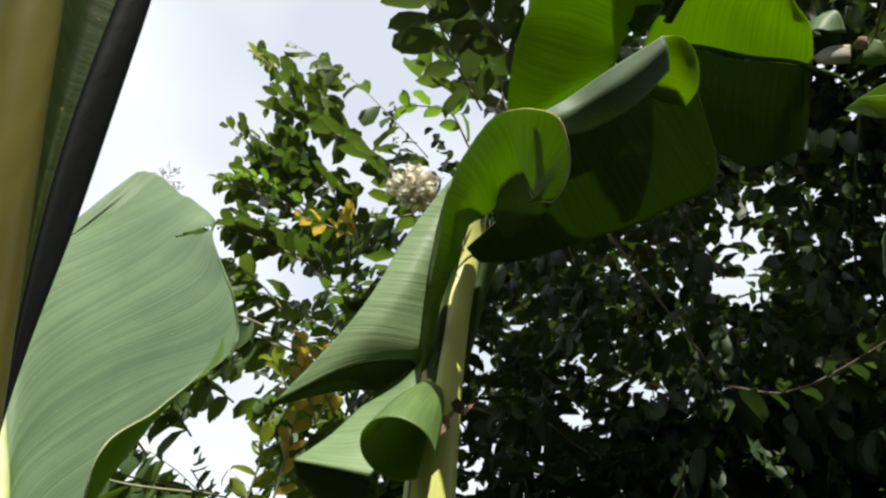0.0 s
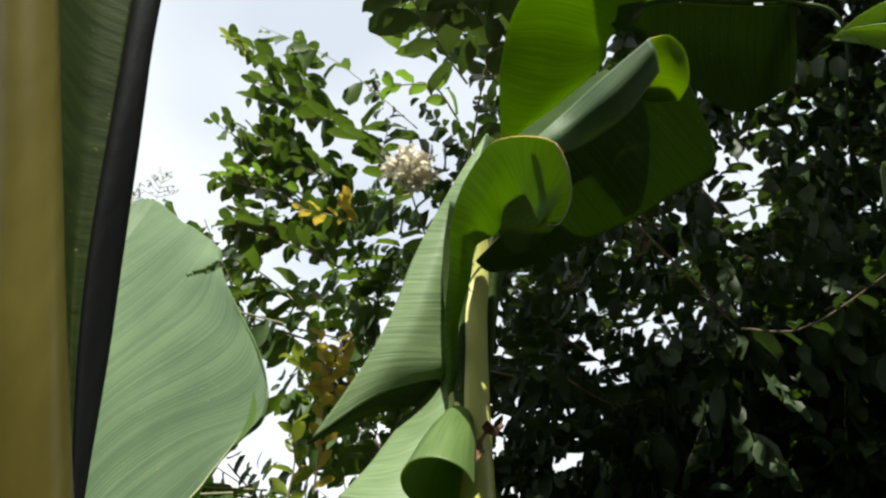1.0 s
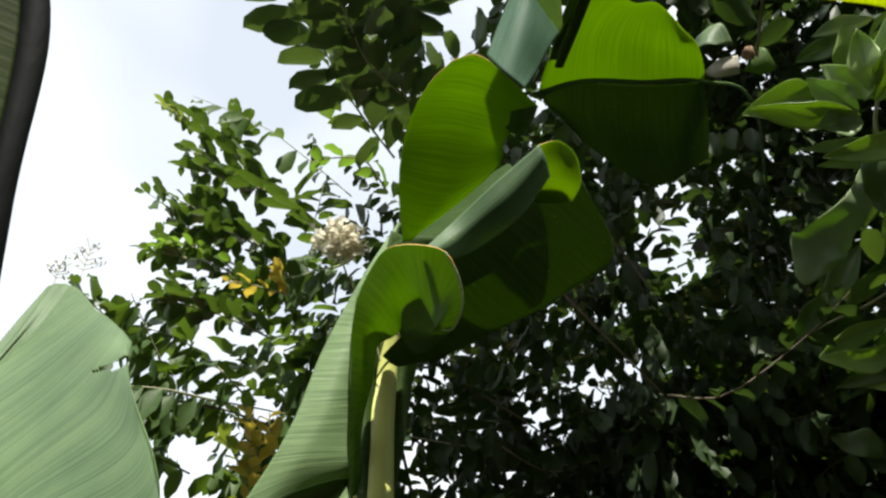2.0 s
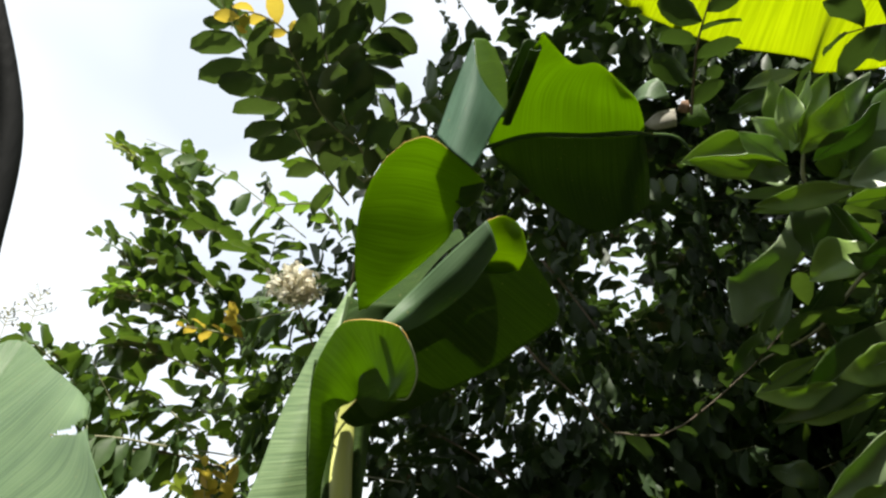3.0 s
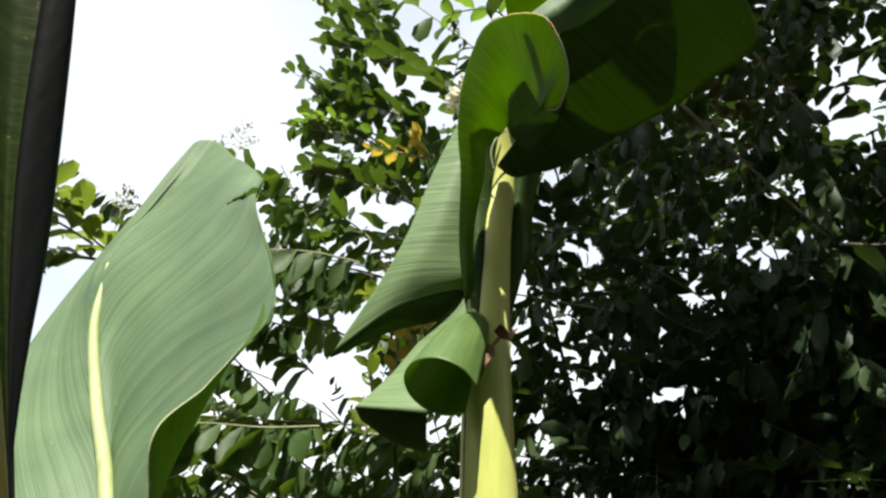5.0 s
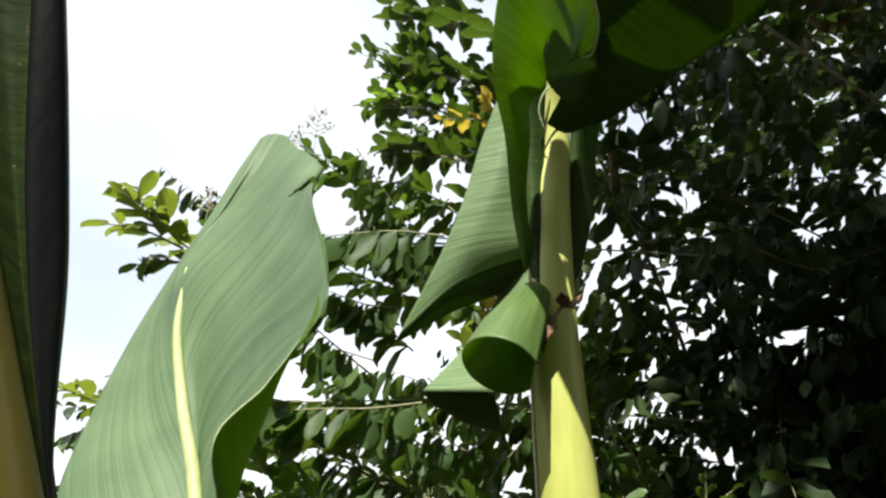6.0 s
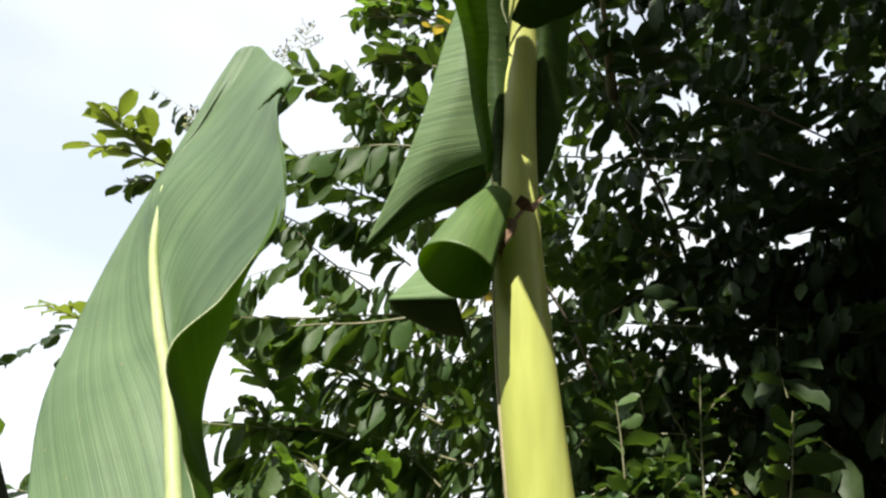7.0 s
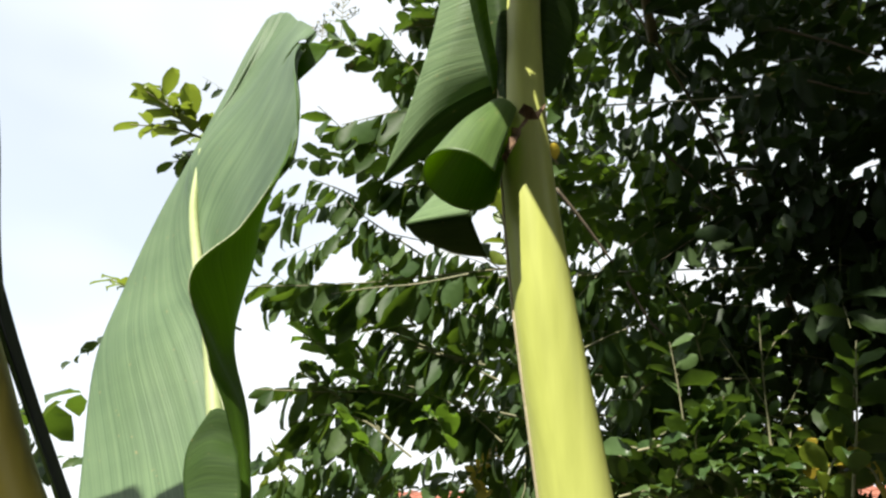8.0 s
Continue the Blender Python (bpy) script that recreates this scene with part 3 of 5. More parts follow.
GLOW = [
    [(0.920, 0.488, 3.421), (1.066, 0.464, 3.332), (1.222, 0.409, 3.216), (1.375, 0.307, 3.094), (1.388, 0.311, 3.038), (1.535, 0.139, 2.932)],
    [(0.844, 0.290, 3.357), (0.979, 0.265, 3.264), (1.122, 0.224, 3.153), (1.246, 0.148, 3.059), (1.286, 0.129, 3.001), (1.399, 0.007, 2.881)],
    [(0.817, 0.068, 3.267), (0.923, 0.030, 3.190), (1.025, 0.002, 3.103), (1.111, -0.035, 3.017), (1.186, -0.070, 2.930), (1.283, -0.137, 2.829)],
]
LEFT_HALF = [
    [(-0.205, 0.609, 1.332), (-0.151, 0.598, 1.334), (-0.083, 0.589, 1.350)],
    [(-0.287, 0.728, 1.458), (-0.215, 0.715, 1.463), (-0.146, 0.706, 1.473)],
    [(-0.351, 0.822, 1.596), (-0.275, 0.789, 1.602), (-0.197, 0.773, 1.608)],
    [(-0.364, 0.878, 1.706), (-0.303, 0.850, 1.701), (-0.239, 0.819, 1.698)],
    [(-0.360, 0.924, 1.832), (-0.327, 0.906, 1.825), (-0.287, 0.878, 1.820)],
    [(-0.344, 0.958, 1.947), (-0.328, 0.943, 1.943), (-0.308, 0.917, 1.937)],
    [(-0.314, 0.980, 2.073), (-0.298, 0.972, 2.076), (-0.279, 0.961, 2.066)],
    [(-0.292, 0.995, 2.173), (-0.273, 0.989, 2.173), (-0.251, 0.979, 2.162)],
    [(-0.273, 1.021, 2.267), (-0.253, 1.019, 2.276), (-0.225, 1.003, 2.258)],
]
RIGHT_HALF = [
    [(-0.078, 0.590, 1.354), (-0.056, 0.576, 1.369), (-0.064, 0.554, 1.377)],
    [(-0.134, 0.704, 1.476), (-0.099, 0.666, 1.479), (-0.099, 0.603, 1.486)],
    [(-0.185, 0.766, 1.608), (-0.127, 0.676, 1.566), (-0.115, 0.592, 1.528)],
    [(-0.203, 0.800, 1.693), (-0.105, 0.650, 1.641), (-0.121, 0.554, 1.586)],
    [(-0.205, 0.812, 1.776), (-0.089, 0.633, 1.695), (-0.097, 0.584, 1.647)],
    [(-0.196, 0.817, 1.866), (-0.063, 0.600, 1.730), (-0.067, 0.596, 1.713)],
    [(-0.192, 0.842, 1.968), (-0.074, 0.633, 1.813), (-0.071, 0.632, 1.795)],
    [(-0.188, 0.881, 2.078), (-0.114, 0.727, 1.951), (-0.109, 0.729, 1.932)],
    [(-0.182, 0.925, 2.173), (-0.132, 0.838, 2.086), (-0.115, 0.817, 2.052)],
]
TIPFLAP = [
    [(-0.196, 0.903, 2.111), (-0.158, 0.911, 2.118), (-0.127, 0.937, 2.130)],
    [(-0.193, 0.907, 2.074), (-0.165, 0.908, 2.069), (-0.139, 0.917, 2.085)],
    [(-0.191, 0.918, 2.027), (-0.179, 0.909, 2.028), (-0.172, 0.905, 2.035)],
]
KNOT = [(0.869, 0.388, 2.717), (0.867, 0.384, 2.720)]
BASEL = [
    [(0.113, 0.540, 1.999), (0.132, 0.532, 1.991), (0.151, 0.537, 1.996)],
    [(0.116, 0.567, 1.949), (0.135, 0.559, 1.942), (0.151, 0.564, 1.946)],
    [(0.122, 0.582, 1.895), (0.137, 0.573, 1.888), (0.151, 0.578, 1.892)],
    [(0.130, 0.582, 1.833), (0.140, 0.573, 1.827), (0.150, 0.579, 1.831)],
    [(0.135, 0.584, 1.777), (0.142, 0.575, 1.772), (0.149, 0.582, 1.775)],
    [(0.142, 0.581, 1.733), (0.145, 0.575, 1.729), (0.148, 0.580, 1.733)],
]
BASER = [
    [(0.179, 0.548, 2.007), (0.193, 0.551, 2.010), (0.228, 0.566, 2.020)],
    [(0.181, 0.576, 1.956), (0.194, 0.579, 1.959), (0.222, 0.622, 1.975)],
    [(0.181, 0.590, 1.902), (0.192, 0.594, 1.905), (0.220, 0.645, 1.922)],
    [(0.179, 0.592, 1.861), (0.189, 0.597, 1.864), (0.214, 0.645, 1.880)],
    [(0.177, 0.594, 1.802), (0.184, 0.599, 1.805), (0.198, 0.630, 1.818)],
    [(0.177, 0.594, 1.771), (0.179, 0.598, 1.772), (0.182, 0.602, 1.775)],
]
WIREU = [(-0.104, 1.578, 2.432), (0.415, 1.568, 2.415), (1.071, 1.410, 2.316)]
WIREL = [(-0.364, 1.728, 2.020), (0.260, 1.766, 2.057), (1.081, 1.569, 1.977)]


def banana_plant():
    plant = root("banana_plant", (0.24, 0.74, 0.0), "young banana plant with torn, curling green leaves on yellow-green stalks", "banana plant")
    tube("pseudostem", [(0.24, 0.74, -0.05), (0.24, 0.74, 0.4), (0.235, 0.735, 0.8), (0.222, 0.715, 1.12)], [0.085, 0.072, 0.06, 0.042], M_STEM, plant, "fibrous green-brown stem", 20, 24)
    # the leaf in the middle, seen from below
    stalk_path = [(0.235, 0.73, 1.0), (0.207, 0.675, 1.2), (0.186, 0.640, 1.4), (0.166, 0.608, 1.58), (0.157, 0.593, 1.72), (0.158, 0.592, 1.84),
                  (0.164, 0.588, 1.93), (0.162, 0.555, 2.0), (0.152, 0.50, 2.045)]
    stalk_r = [0.036, 0.034, 0.0305, 0.0265, 0.0225, 0.0205, 0.0175, 0.012, 0.004]
    tube("leaf_stalk", stalk_path, stalk_r, M_STALK, plant, "thick smooth yellow-green stalk", 28, 70, groove=0.1)
    wing = [(x - 0.96 * r, y - 0.28 * r, z) for (x, y, z), r in zip(stalk_path[1:6], stalk_r[1:6])]
    tube("stalk_margin", wing, [0.0022, 0.0018, 0.0012], M_WING, plant, "thin pale dry margin", 6, 30)
    lamina("torn_blade", FLAP, [M_PALE_LIT, M_GREEN], plant, "hanging torn blade, waxy pale green", veins_along="u", ripple=0.0004, ragged=0.1)
    under = [[tuple(np.array(p) + np.array((0.012, 0.075, 0.004)) * (w * f)) for p, w in zip(FLAP[-1], (0.05, 0.75, 1.0, 0.9))] for f in (0.0, 0.5, 1.0)]
    lamina("folded_edge", under, [M_SAIL, M_PALE], plant, "underside folded back along the torn edge, shade put into its colour", nu=20, nv=8)
    lamina("torn_blade", SKIRT, [M_PALE_LIT, M_GREEN], plant, "hanging torn blade, waxy pale green", veins_along="u", ripple=0.001, ragged=0.1)
    lamina("folded_edge", [SKIRT[3], [(0.051, 0.675, 1.668), (0.084, 0.675, 1.651), (0.118, 0.675, 1.645)], [(0.059, 0.700, 1.686), (0.090, 0.700, 1.675), (0.121, 0.700, 1.669)]], [M_SAIL, M_PALE], plant, "underside folded back along the torn edge, shade put into its colour", nu=16, nv=14)
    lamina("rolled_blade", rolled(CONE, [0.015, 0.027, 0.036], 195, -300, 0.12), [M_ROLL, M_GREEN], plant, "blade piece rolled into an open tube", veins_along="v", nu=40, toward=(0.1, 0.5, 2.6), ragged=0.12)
    lamina("curled_blade", CURL, [M_GREEN, M_GREEN, M_EDGE], plant, "curled bright green blade with an orange edge", nv=80, veins_along="u", ragged=0.25)
    tube("blade_margin", [CURL[k][0] for k in (8, 9, 10, 11)] + [CURL[11][1]], [0.0009, 0.0011, 0.0007], M_MARGIN, plant, "thin pale margin of the curl", 5, 24)
    tube("blade_margin", [(0.1625, 0.538, 1.978), (0.148, 0.541, 1.962), (0.143, 0.549, 1.944), (0.149, 0.556, 1.925)], [0.0006, 0.0013, 0.0013, 0.0006], M_MARGIN, plant, "pale margin where the blade leaves the stalk", 5, 20)
    lamina("blade_base", BASEL, [M_SAIL, M_GREEN], plant, "blade joining the stalk, shade put into its deep green", veins_along="u", ragged=0.1)
    lamina("blade_base", BASER, [M_SAIL, M_GREEN], plant, "blade joining the stalk, shade put into its deep green", veins_along="u", ragged=0.1)
    lamina("curled_blade", CRESCENT, [M_SAIL, M_GREEN], plant, "inner roll of the curled blade, shade put into its colour", veins_along="v")
    lamina("upright_blade", PLUME, [M_PLUME, M_PALE, M_EDGE], plant, "broad upright blade, light shining through put into its colour", veins_along="u", ripple=0.0015, ragged=0.15)
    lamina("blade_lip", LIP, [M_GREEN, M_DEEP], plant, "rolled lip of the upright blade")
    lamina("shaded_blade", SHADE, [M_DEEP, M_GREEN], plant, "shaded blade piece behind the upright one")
    # two added pieces, mostly hidden, that keep the sun off the stalk
    lamina("shaded_blade", [[(0.098, 0.466, 1.918), (0.122, 0.462, 1.914), (0.186, 0.452, 1.925)], [(0.111, 0.472, 1.970), (0.132, 0.456, 1.980), (0.192, 0.440, 1.980)], [(0.125, 0.452, 2.012), (0.143, 0.436, 2.016), (0.174, 0.417, 2.006)]], [M_DEEP, M_GREEN], plant, "blade piece between the curl and the upright blade, added to shade the stalk", nu=14, nv=16)
    lamina("shaded_blade", [[(0.124, 0.476, 1.945), (0.158, 0.480, 1.940), (0.196, 0.480, 1.945)], [(0.120, 0.472, 1.990), (0.158, 0.476, 1.990), (0.200, 0.474, 1.995)], [(0.128, 0.466, 2.045), (0.160, 0.472, 2.046), (0.196, 0.470, 2.050)]], [M_DEEP, M_GREEN], plant, "hidden piece behind the upright blade, added to shade the stalk", nu=14, nv=16)
    lamina("broad_blade", SAIL, [M_SAIL, M_GREEN, M_EDGE], plant, "broad blade seen from below, shade put into its dark green", veins_along="u", ripple=0.0015, ragged=0.15)
    lamina("rolled_edge", ROLLB, [M_UNDER_SHADED, M_GREEN], plant, "turned-over grey-green edge of the broad blade", thick=0.002, veins_along="v", nu=16)
    lamina("blade_lobe", LOBE, [M_PLUME, M_GREEN, M_EDGE], plant, "rounded lobe at the end of the broad blade, sunlight put into its colour", ragged=0.15)
    lamina("rolled_blade", ROLLC, [M_BLUE, M_GREEN], plant, "upper blade rolled into an open grey-green tube", veins_along="v", ragged=0.08)
    lamina("rolled_blade", ROLLD, [M_GREEN, M_PALE], plant, "bright inner side of the rolled upper blade", veins_along="v", ragged=0.08)
    # dry husk where the blade tore off
    rnd = np.random.RandomState(5)
    verts, faces = [], []
    for i in range(9):
        f = i / 8
        c = np.array((0.138, 0.548, 1.672)) + f * np.array((0.022, 0.022, 0.056)) + rnd.randn(3) * 0.003
        w = (0.0045 + 0.002 * rnd.randn()) * (1 - abs(f - 0.4))
        verts += [tuple(c + np.array((-w, -0.002, rnd.randn() * 0.003))), tuple(c + np.array((w, -0.005 * rnd.rand(), rnd.randn() * 0.003)))]
    for k in range(5):
        a = np.array((0.160, 0.565, 1.727)) + rnd.randn(3) * 0.002
        b = a + np.array((0.012 * k / 2 - 0.008, -0.01, 0.008 * rnd.randn()))
        verts += [tuple(a), tuple(b)]
    faces = [(2 * i, 2 * i + 1, 2 * i + 3, 2 * i + 2) for i in range(8)] + [(18 + 2 * i, 19 + 2 * i, 21 + 2 * i, 20 + 2 * i) for i in range(4)]
    link_mesh("dry_husk", verts, faces, [M_DRY], plant, "torn brown dry husk", smooth=False)
    # the large leaf beside the sky
    lamina("long_blade", [a + b for a, b in zip(LEFT_HALF, RIGHT_HALF)], [M_PALE, M_GREEN, M_MARGIN], plant, "long waxy pale green blade with a folded edge", nu=110, nv=190, veins_along="u", ripple=0.0035, ragged=0.1, shear=1.6,
           tears=[([(0.94, 0.98), (0.90, 0.78), (0.84, 0.67)], [0.013, 0.010, 0.003])])
    lamina("rolled_edge", [[(-0.093, 0.562, 1.477), (-0.087, 0.562, 1.479), (-0.081, 0.562, 1.477)], [(-0.104, 0.557, 1.451), (-0.088, 0.560, 1.459), (-0.072, 0.562, 1.455)], [(-0.102, 0.550, 1.430), (-0.086, 0.550, 1.442), (-0.062, 0.550, 1.439)], [(-0.093, 0.540, 1.408), (-0.077, 0.540, 1.408), (-0.053, 0.540, 1.408)], [(-0.078, 0.530, 1.381), (-0.064, 0.530, 1.377), (-0.046, 0.530, 1.374)]], [M_DEEP, M_PALE], plant, "small roll at the foot of the folded edge", nu=16, nv=24, ripple=0.002)
    lamina("tip_flap", TIPFLAP, [M_GREEN, M_PALE], plant, "small torn flap at the tip, green face out", nu=12, nv=14, ragged=0.3)
    rib = [tuple(np.array(LEFT_HALF[i][2]) + np.array((0.006, -0.009, -0.002)) * k) for i, k in ((0, 1.0), (1, 1.0), (2, 0.9), (3, 0.8), (4, 0.6), (5, 0.2))]
    tube("midrib", [(0.17, 0.73, 1.0), (0.03, 0.66, 1.18)] + rib, [0.022, 0.017, 0.0085, 0.0082, 0.0078, 0.0072, 0.0060, 0.0025], M_RIB, plant, "raised pale yellow midrib", 14, 60)
    # the leaf close by, its shade put into darkened colours
    rim = [(-0.131, 0.467, 1.35), (-0.158, 0.420, 1.50), (-0.181, 0.358, 1.65), (-0.202, 0.290, 1.80), (-0.218, 0.235, 1.93), (-0.236, 0.190, 2.03)]
    side = [(-0.109, 0.459, 1.35), (-0.158, 0.385, 1.50), (-0.208, 0.315, 1.65), (-0.256, 0.248, 1.80), (-0.298, 0.190, 1.93), (-0.330, 0.150, 2.03)]
    side_r = (0.027, 0.022, 0.018, 0.016, 0.012, 0.004)
    core = [tuple(np.array(q) + np.array((-1.0, -0.15, -0.15)) * r) for q, r in zip(side, side_r)]
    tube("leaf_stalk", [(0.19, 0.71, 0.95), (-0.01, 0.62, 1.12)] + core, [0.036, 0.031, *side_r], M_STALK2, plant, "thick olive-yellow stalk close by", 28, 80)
    inner, fold = [], []
    for (a, b), f, k in zip(zip(side, rim), (0.3, 0.25, 0.42, 0.72, 0.78, 0.78), (0.05, 0.35, 1.0, 1.0, 1.0, 0.7)):
        a, b = np.array(a) + np.array((-0.004, 0.010, 0.0)), np.array(b)
        b = a + (b - a) * k
        m = a + (b - a) * f + np.array((0.0, 0.006, 0.0))
        inner.append([tuple(a), tuple((a + m) / 2 + np.array((0.0, 0.010 * k, 0.0))), tuple(m)])
        fold.append([tuple(m + np.array((0.0, 0.012, 0.0))), tuple(m + np.array((0.001, -0.002, 0.0))), tuple(m * 0.45 + b * 0.55 + np.array((0.0, -0.006, 0.0)) * k), tuple(b), tuple(b + np.array((-0.006, 0.022, 0.0)) * k)])
    lamina("folded_blade", inner, [M_NEAR, M_GREEN], plant, "half blade beside the near stalk, shade put into its green", veins_along="u")
    lamina("folded_edge", fold, [M_SLATE, M_SLATE], plant, "blade edge folded back, its shade put into a slate dark colour", nu=30, veins_along="v", ripple=0.0006, ragged=0.08)
    left = []
    for (x, y, z), w in zip(core[1:], (0.02, 0.12, 0.16, 0.16, 0.06)):
        left.append([(x - 0.012, y + 0.012, z), (x - 0.5 * w, y + 0.02 + 0.25 * w, z), (x - w, y + 0.02 + 0.2 * w, z - 0.03)])
    lamina("folded_blade", left, [M_NEAR, M_GREEN], plant, "half blade beside the near stalk, shade put into its green", veins_along="u")


def banana_plant_far():
    plant = root("banana_plant", (1.55, 0.75, 0.0), "banana plant whose leaf arches over from the side", "banana plant")
    tube("pseudostem", [(1.55, 0.75, -0.05), (1.55, 0.74, 0.6), (1.52, 0.7, 1.3)], [0.09, 0.075, 0.05], M_STEM, plant, "fibrous green-brown stem", 18, 20)
    tube("leaf_stalk", [(1.52, 0.7, 1.2), (1.9, 1.3, 1.7), (2.0, 1.5, 2.3), (1.5, 0.9, 2.95), (1.032, 0.523, 2.787)] + TOPRIB[::-1], [0.03, 0.015, 0.006, 0.004, 0.0035, 0.004, 0.0045, 0.005, 0.004], M_GSTALK, plant, "green stalk and midrib", 16, 60)
    lamina("upper_blade", TOPUP, [M_PLUME, M_PALE], plant, "blade above the midrib with a notched edge, sunlight put into its colour", veins_along="v", ragged=0.15)
    lamina("lower_blade", TOPLOW, [M_DEEP, M_GREEN], plant, "blade hanging below the midrib, shade put into its dark colour", veins_along="v", ragged=0.15)
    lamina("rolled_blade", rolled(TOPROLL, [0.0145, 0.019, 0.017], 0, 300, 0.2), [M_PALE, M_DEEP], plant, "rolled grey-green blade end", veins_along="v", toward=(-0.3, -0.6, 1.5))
    lamina("blade_tip", TIPA, [M_PALE, M_GREEN], plant, "crumpled pale blade tip", nu=10, nv=10)
    lamina("blade_tip", TIPB, [M_DRYPALE, M_DRYPALE], plant, "dry grey blade tip", nu=10, nv=10)
    lamina("blade_tip", TIPC, [M_GREEN, M_PALE], plant, "small green blade lobe", nu=10, nv=10)
    rnd = np.random.RandomState(3)
    verts, faces = [], []
    for i in range(7):
        for k in range(9):
            a, b = math.pi * i / 6, 2 * math.pi * k / 9
            r = 0.012 * (0.7 + 0.7 * rnd.rand())
            verts.append((KNOT[0][0] + r * math.sin(a) * math.cos(b), KNOT[0][1] + r * math.sin(a) * math.sin(b), KNOT[0][2] + 1.2 * r * math.cos(a)))
    faces = [(i * 9 + k, i * 9 + (k + 1) % 9, (i + 1) * 9 + (k + 1) % 9, (i + 1) * 9 + k) for i in range(6) for k in range(9)]
    link_mesh("dry_knot", verts, faces, [M_DRY], plant, "crumpled brown dry knot")
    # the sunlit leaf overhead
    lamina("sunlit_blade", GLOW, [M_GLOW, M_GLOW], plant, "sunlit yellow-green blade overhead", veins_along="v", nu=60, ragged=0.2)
    tube("leaf_stalk", [(1.52, 0.7, 1.25), (1.62, 0.45, 2.1), (1.58, 0.15, 2.6), GLOW[2][5], GLOW[2][3], GLOW[2][0]], [0.032, 0.026, 0.02, 0.014, 0.01, 0.004], M_STALK, plant, "green stalk and midrib", 14, 50)


# Sunlit copy of the leaf; its strong light is put into the glow colour.
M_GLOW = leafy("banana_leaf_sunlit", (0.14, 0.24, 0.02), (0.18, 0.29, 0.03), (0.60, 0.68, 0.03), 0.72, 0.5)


# ---- the tree behind ----
CROWN = (  # how dense the crown is, by height (rows, 5 to 75 degrees) and bearing (columns, -40 to 70 degrees)
    (0.10, 0.10, 0.15, 0.30, 0.45, 0.70, 1.00, 1.00, 1.00, 1.00, 1.00, 1.00),
    (0.00, 0.00, 0.05, 0.22, 0.26, 0.55, 0.95, 0.90, 0.95, 1.00, 1.00, 1.00),
    (0.00, 0.00, 0.00, 0.18, 0.26, 0.50, 0.70, 0.66, 0.70, 0.78, 0.85, 0.90),
    (0.00, 0.00, 0.00, 0.10, 0.38, 0.58, 0.66, 0.62, 0.62, 0.66, 0.72, 0.80),
    (0.00, 0.00, 0.00, 0.00, 0.00, 0.10, 0.45, 0.62, 0.55, 0.45, 0.62, 0.70),
    (0.00, 0.00, 0.00, 0.00, 0.00, 0.00, 0.35, 0.32, 0.30, 0.34, 0.55, 0.65),
    (0.00, 0.00, 0.00, 0.00, 0.00, 0.00, 0.00, 0.00, 0.05, 0.28, 0.40, 0.40),
    (0.00, 0.00, 0.00, 0.00, 0.00, 0.00, 0.00, 0.00, 0.00, 0.00, 0.10, 0.10),
)


def crown_density(az, el):
    c, r = (az + 40) / 10, (el - 5) / 10
    c, r = min(max(c, 0), 10.999), min(max(r, 0), 6.999)
    i, j = int(r), int(c)
    f, g = r - i, c - j
    return (CROWN[i][j] * (1 - g) + CROWN[i][j + 1] * g) * (1 - f) + (CROWN[i + 1][j] * (1 - g) + CROWN[i + 1][j + 1] * g) * f


GAPS = ((16.8, 30.7, 1.5), (20.9, 28.7, 1.2), (29.1, 22.3, 2.0), (19.4, 20.7, 1.4), (20.3, 39.5, 0.9), (26.1, 36.5, 0.7), (28.5, 34.0, 0.7), (16.1, 25.3, 0.9), (16.5, 19.0, 0.9),
        (23.5, 16.3, 0.7), (14.1, 26.9, 0.5), (28.3, 26.7, 0.5), (53.0, 44.5, 2.4), (47.4, 41.5, 3.0), (48.9, 34.6, 0.7), (37.2, 31.7, 1.7), (40.6, 36.5, 1.4), (33.4, 34.0, 1.2),
        (54.6, 37.8, 0.7), (23.2, 23.6, 0.7), (23.7, 33.1, 0.6), (12.9, 32.6, 1.0), (-2.3, 28.7, 1.4), (3.6, 36.0, 2.2), (3.2, 27.5, 1.5), (-9.8, 13.2, 1.4), (-14.0, 8.6, 2.2))


def gap(q):
    """Whether a leaf would hang in one of the open gaps of the crown."""
    x, y, z = q[0] + 0.5 * q[9] * q[3], q[1] + 0.5 * q[9] * q[4] + 0.08, q[2] + 0.5 * q[9] * q[5] - 1.41
    az, el = math.degrees(math.atan2(x, y)), math.degrees(math.atan2(z, math.hypot(x, y)))
    if az > 11 and el > (22 if az < 33 else 31) and noise.noise((az * 0.5, el * 0.62, 7.0)) < (-0.42 if az < 34 else -0.25):
        return True
    return any(((az - a) * math.cos(radians(e))) ** 2 + (el - e) ** 2 < (r * (1 + 0.55 * noise.noise((az * 1.3, el * 0.9, 5.0)))) ** 2 for a, e, r in GAPS)


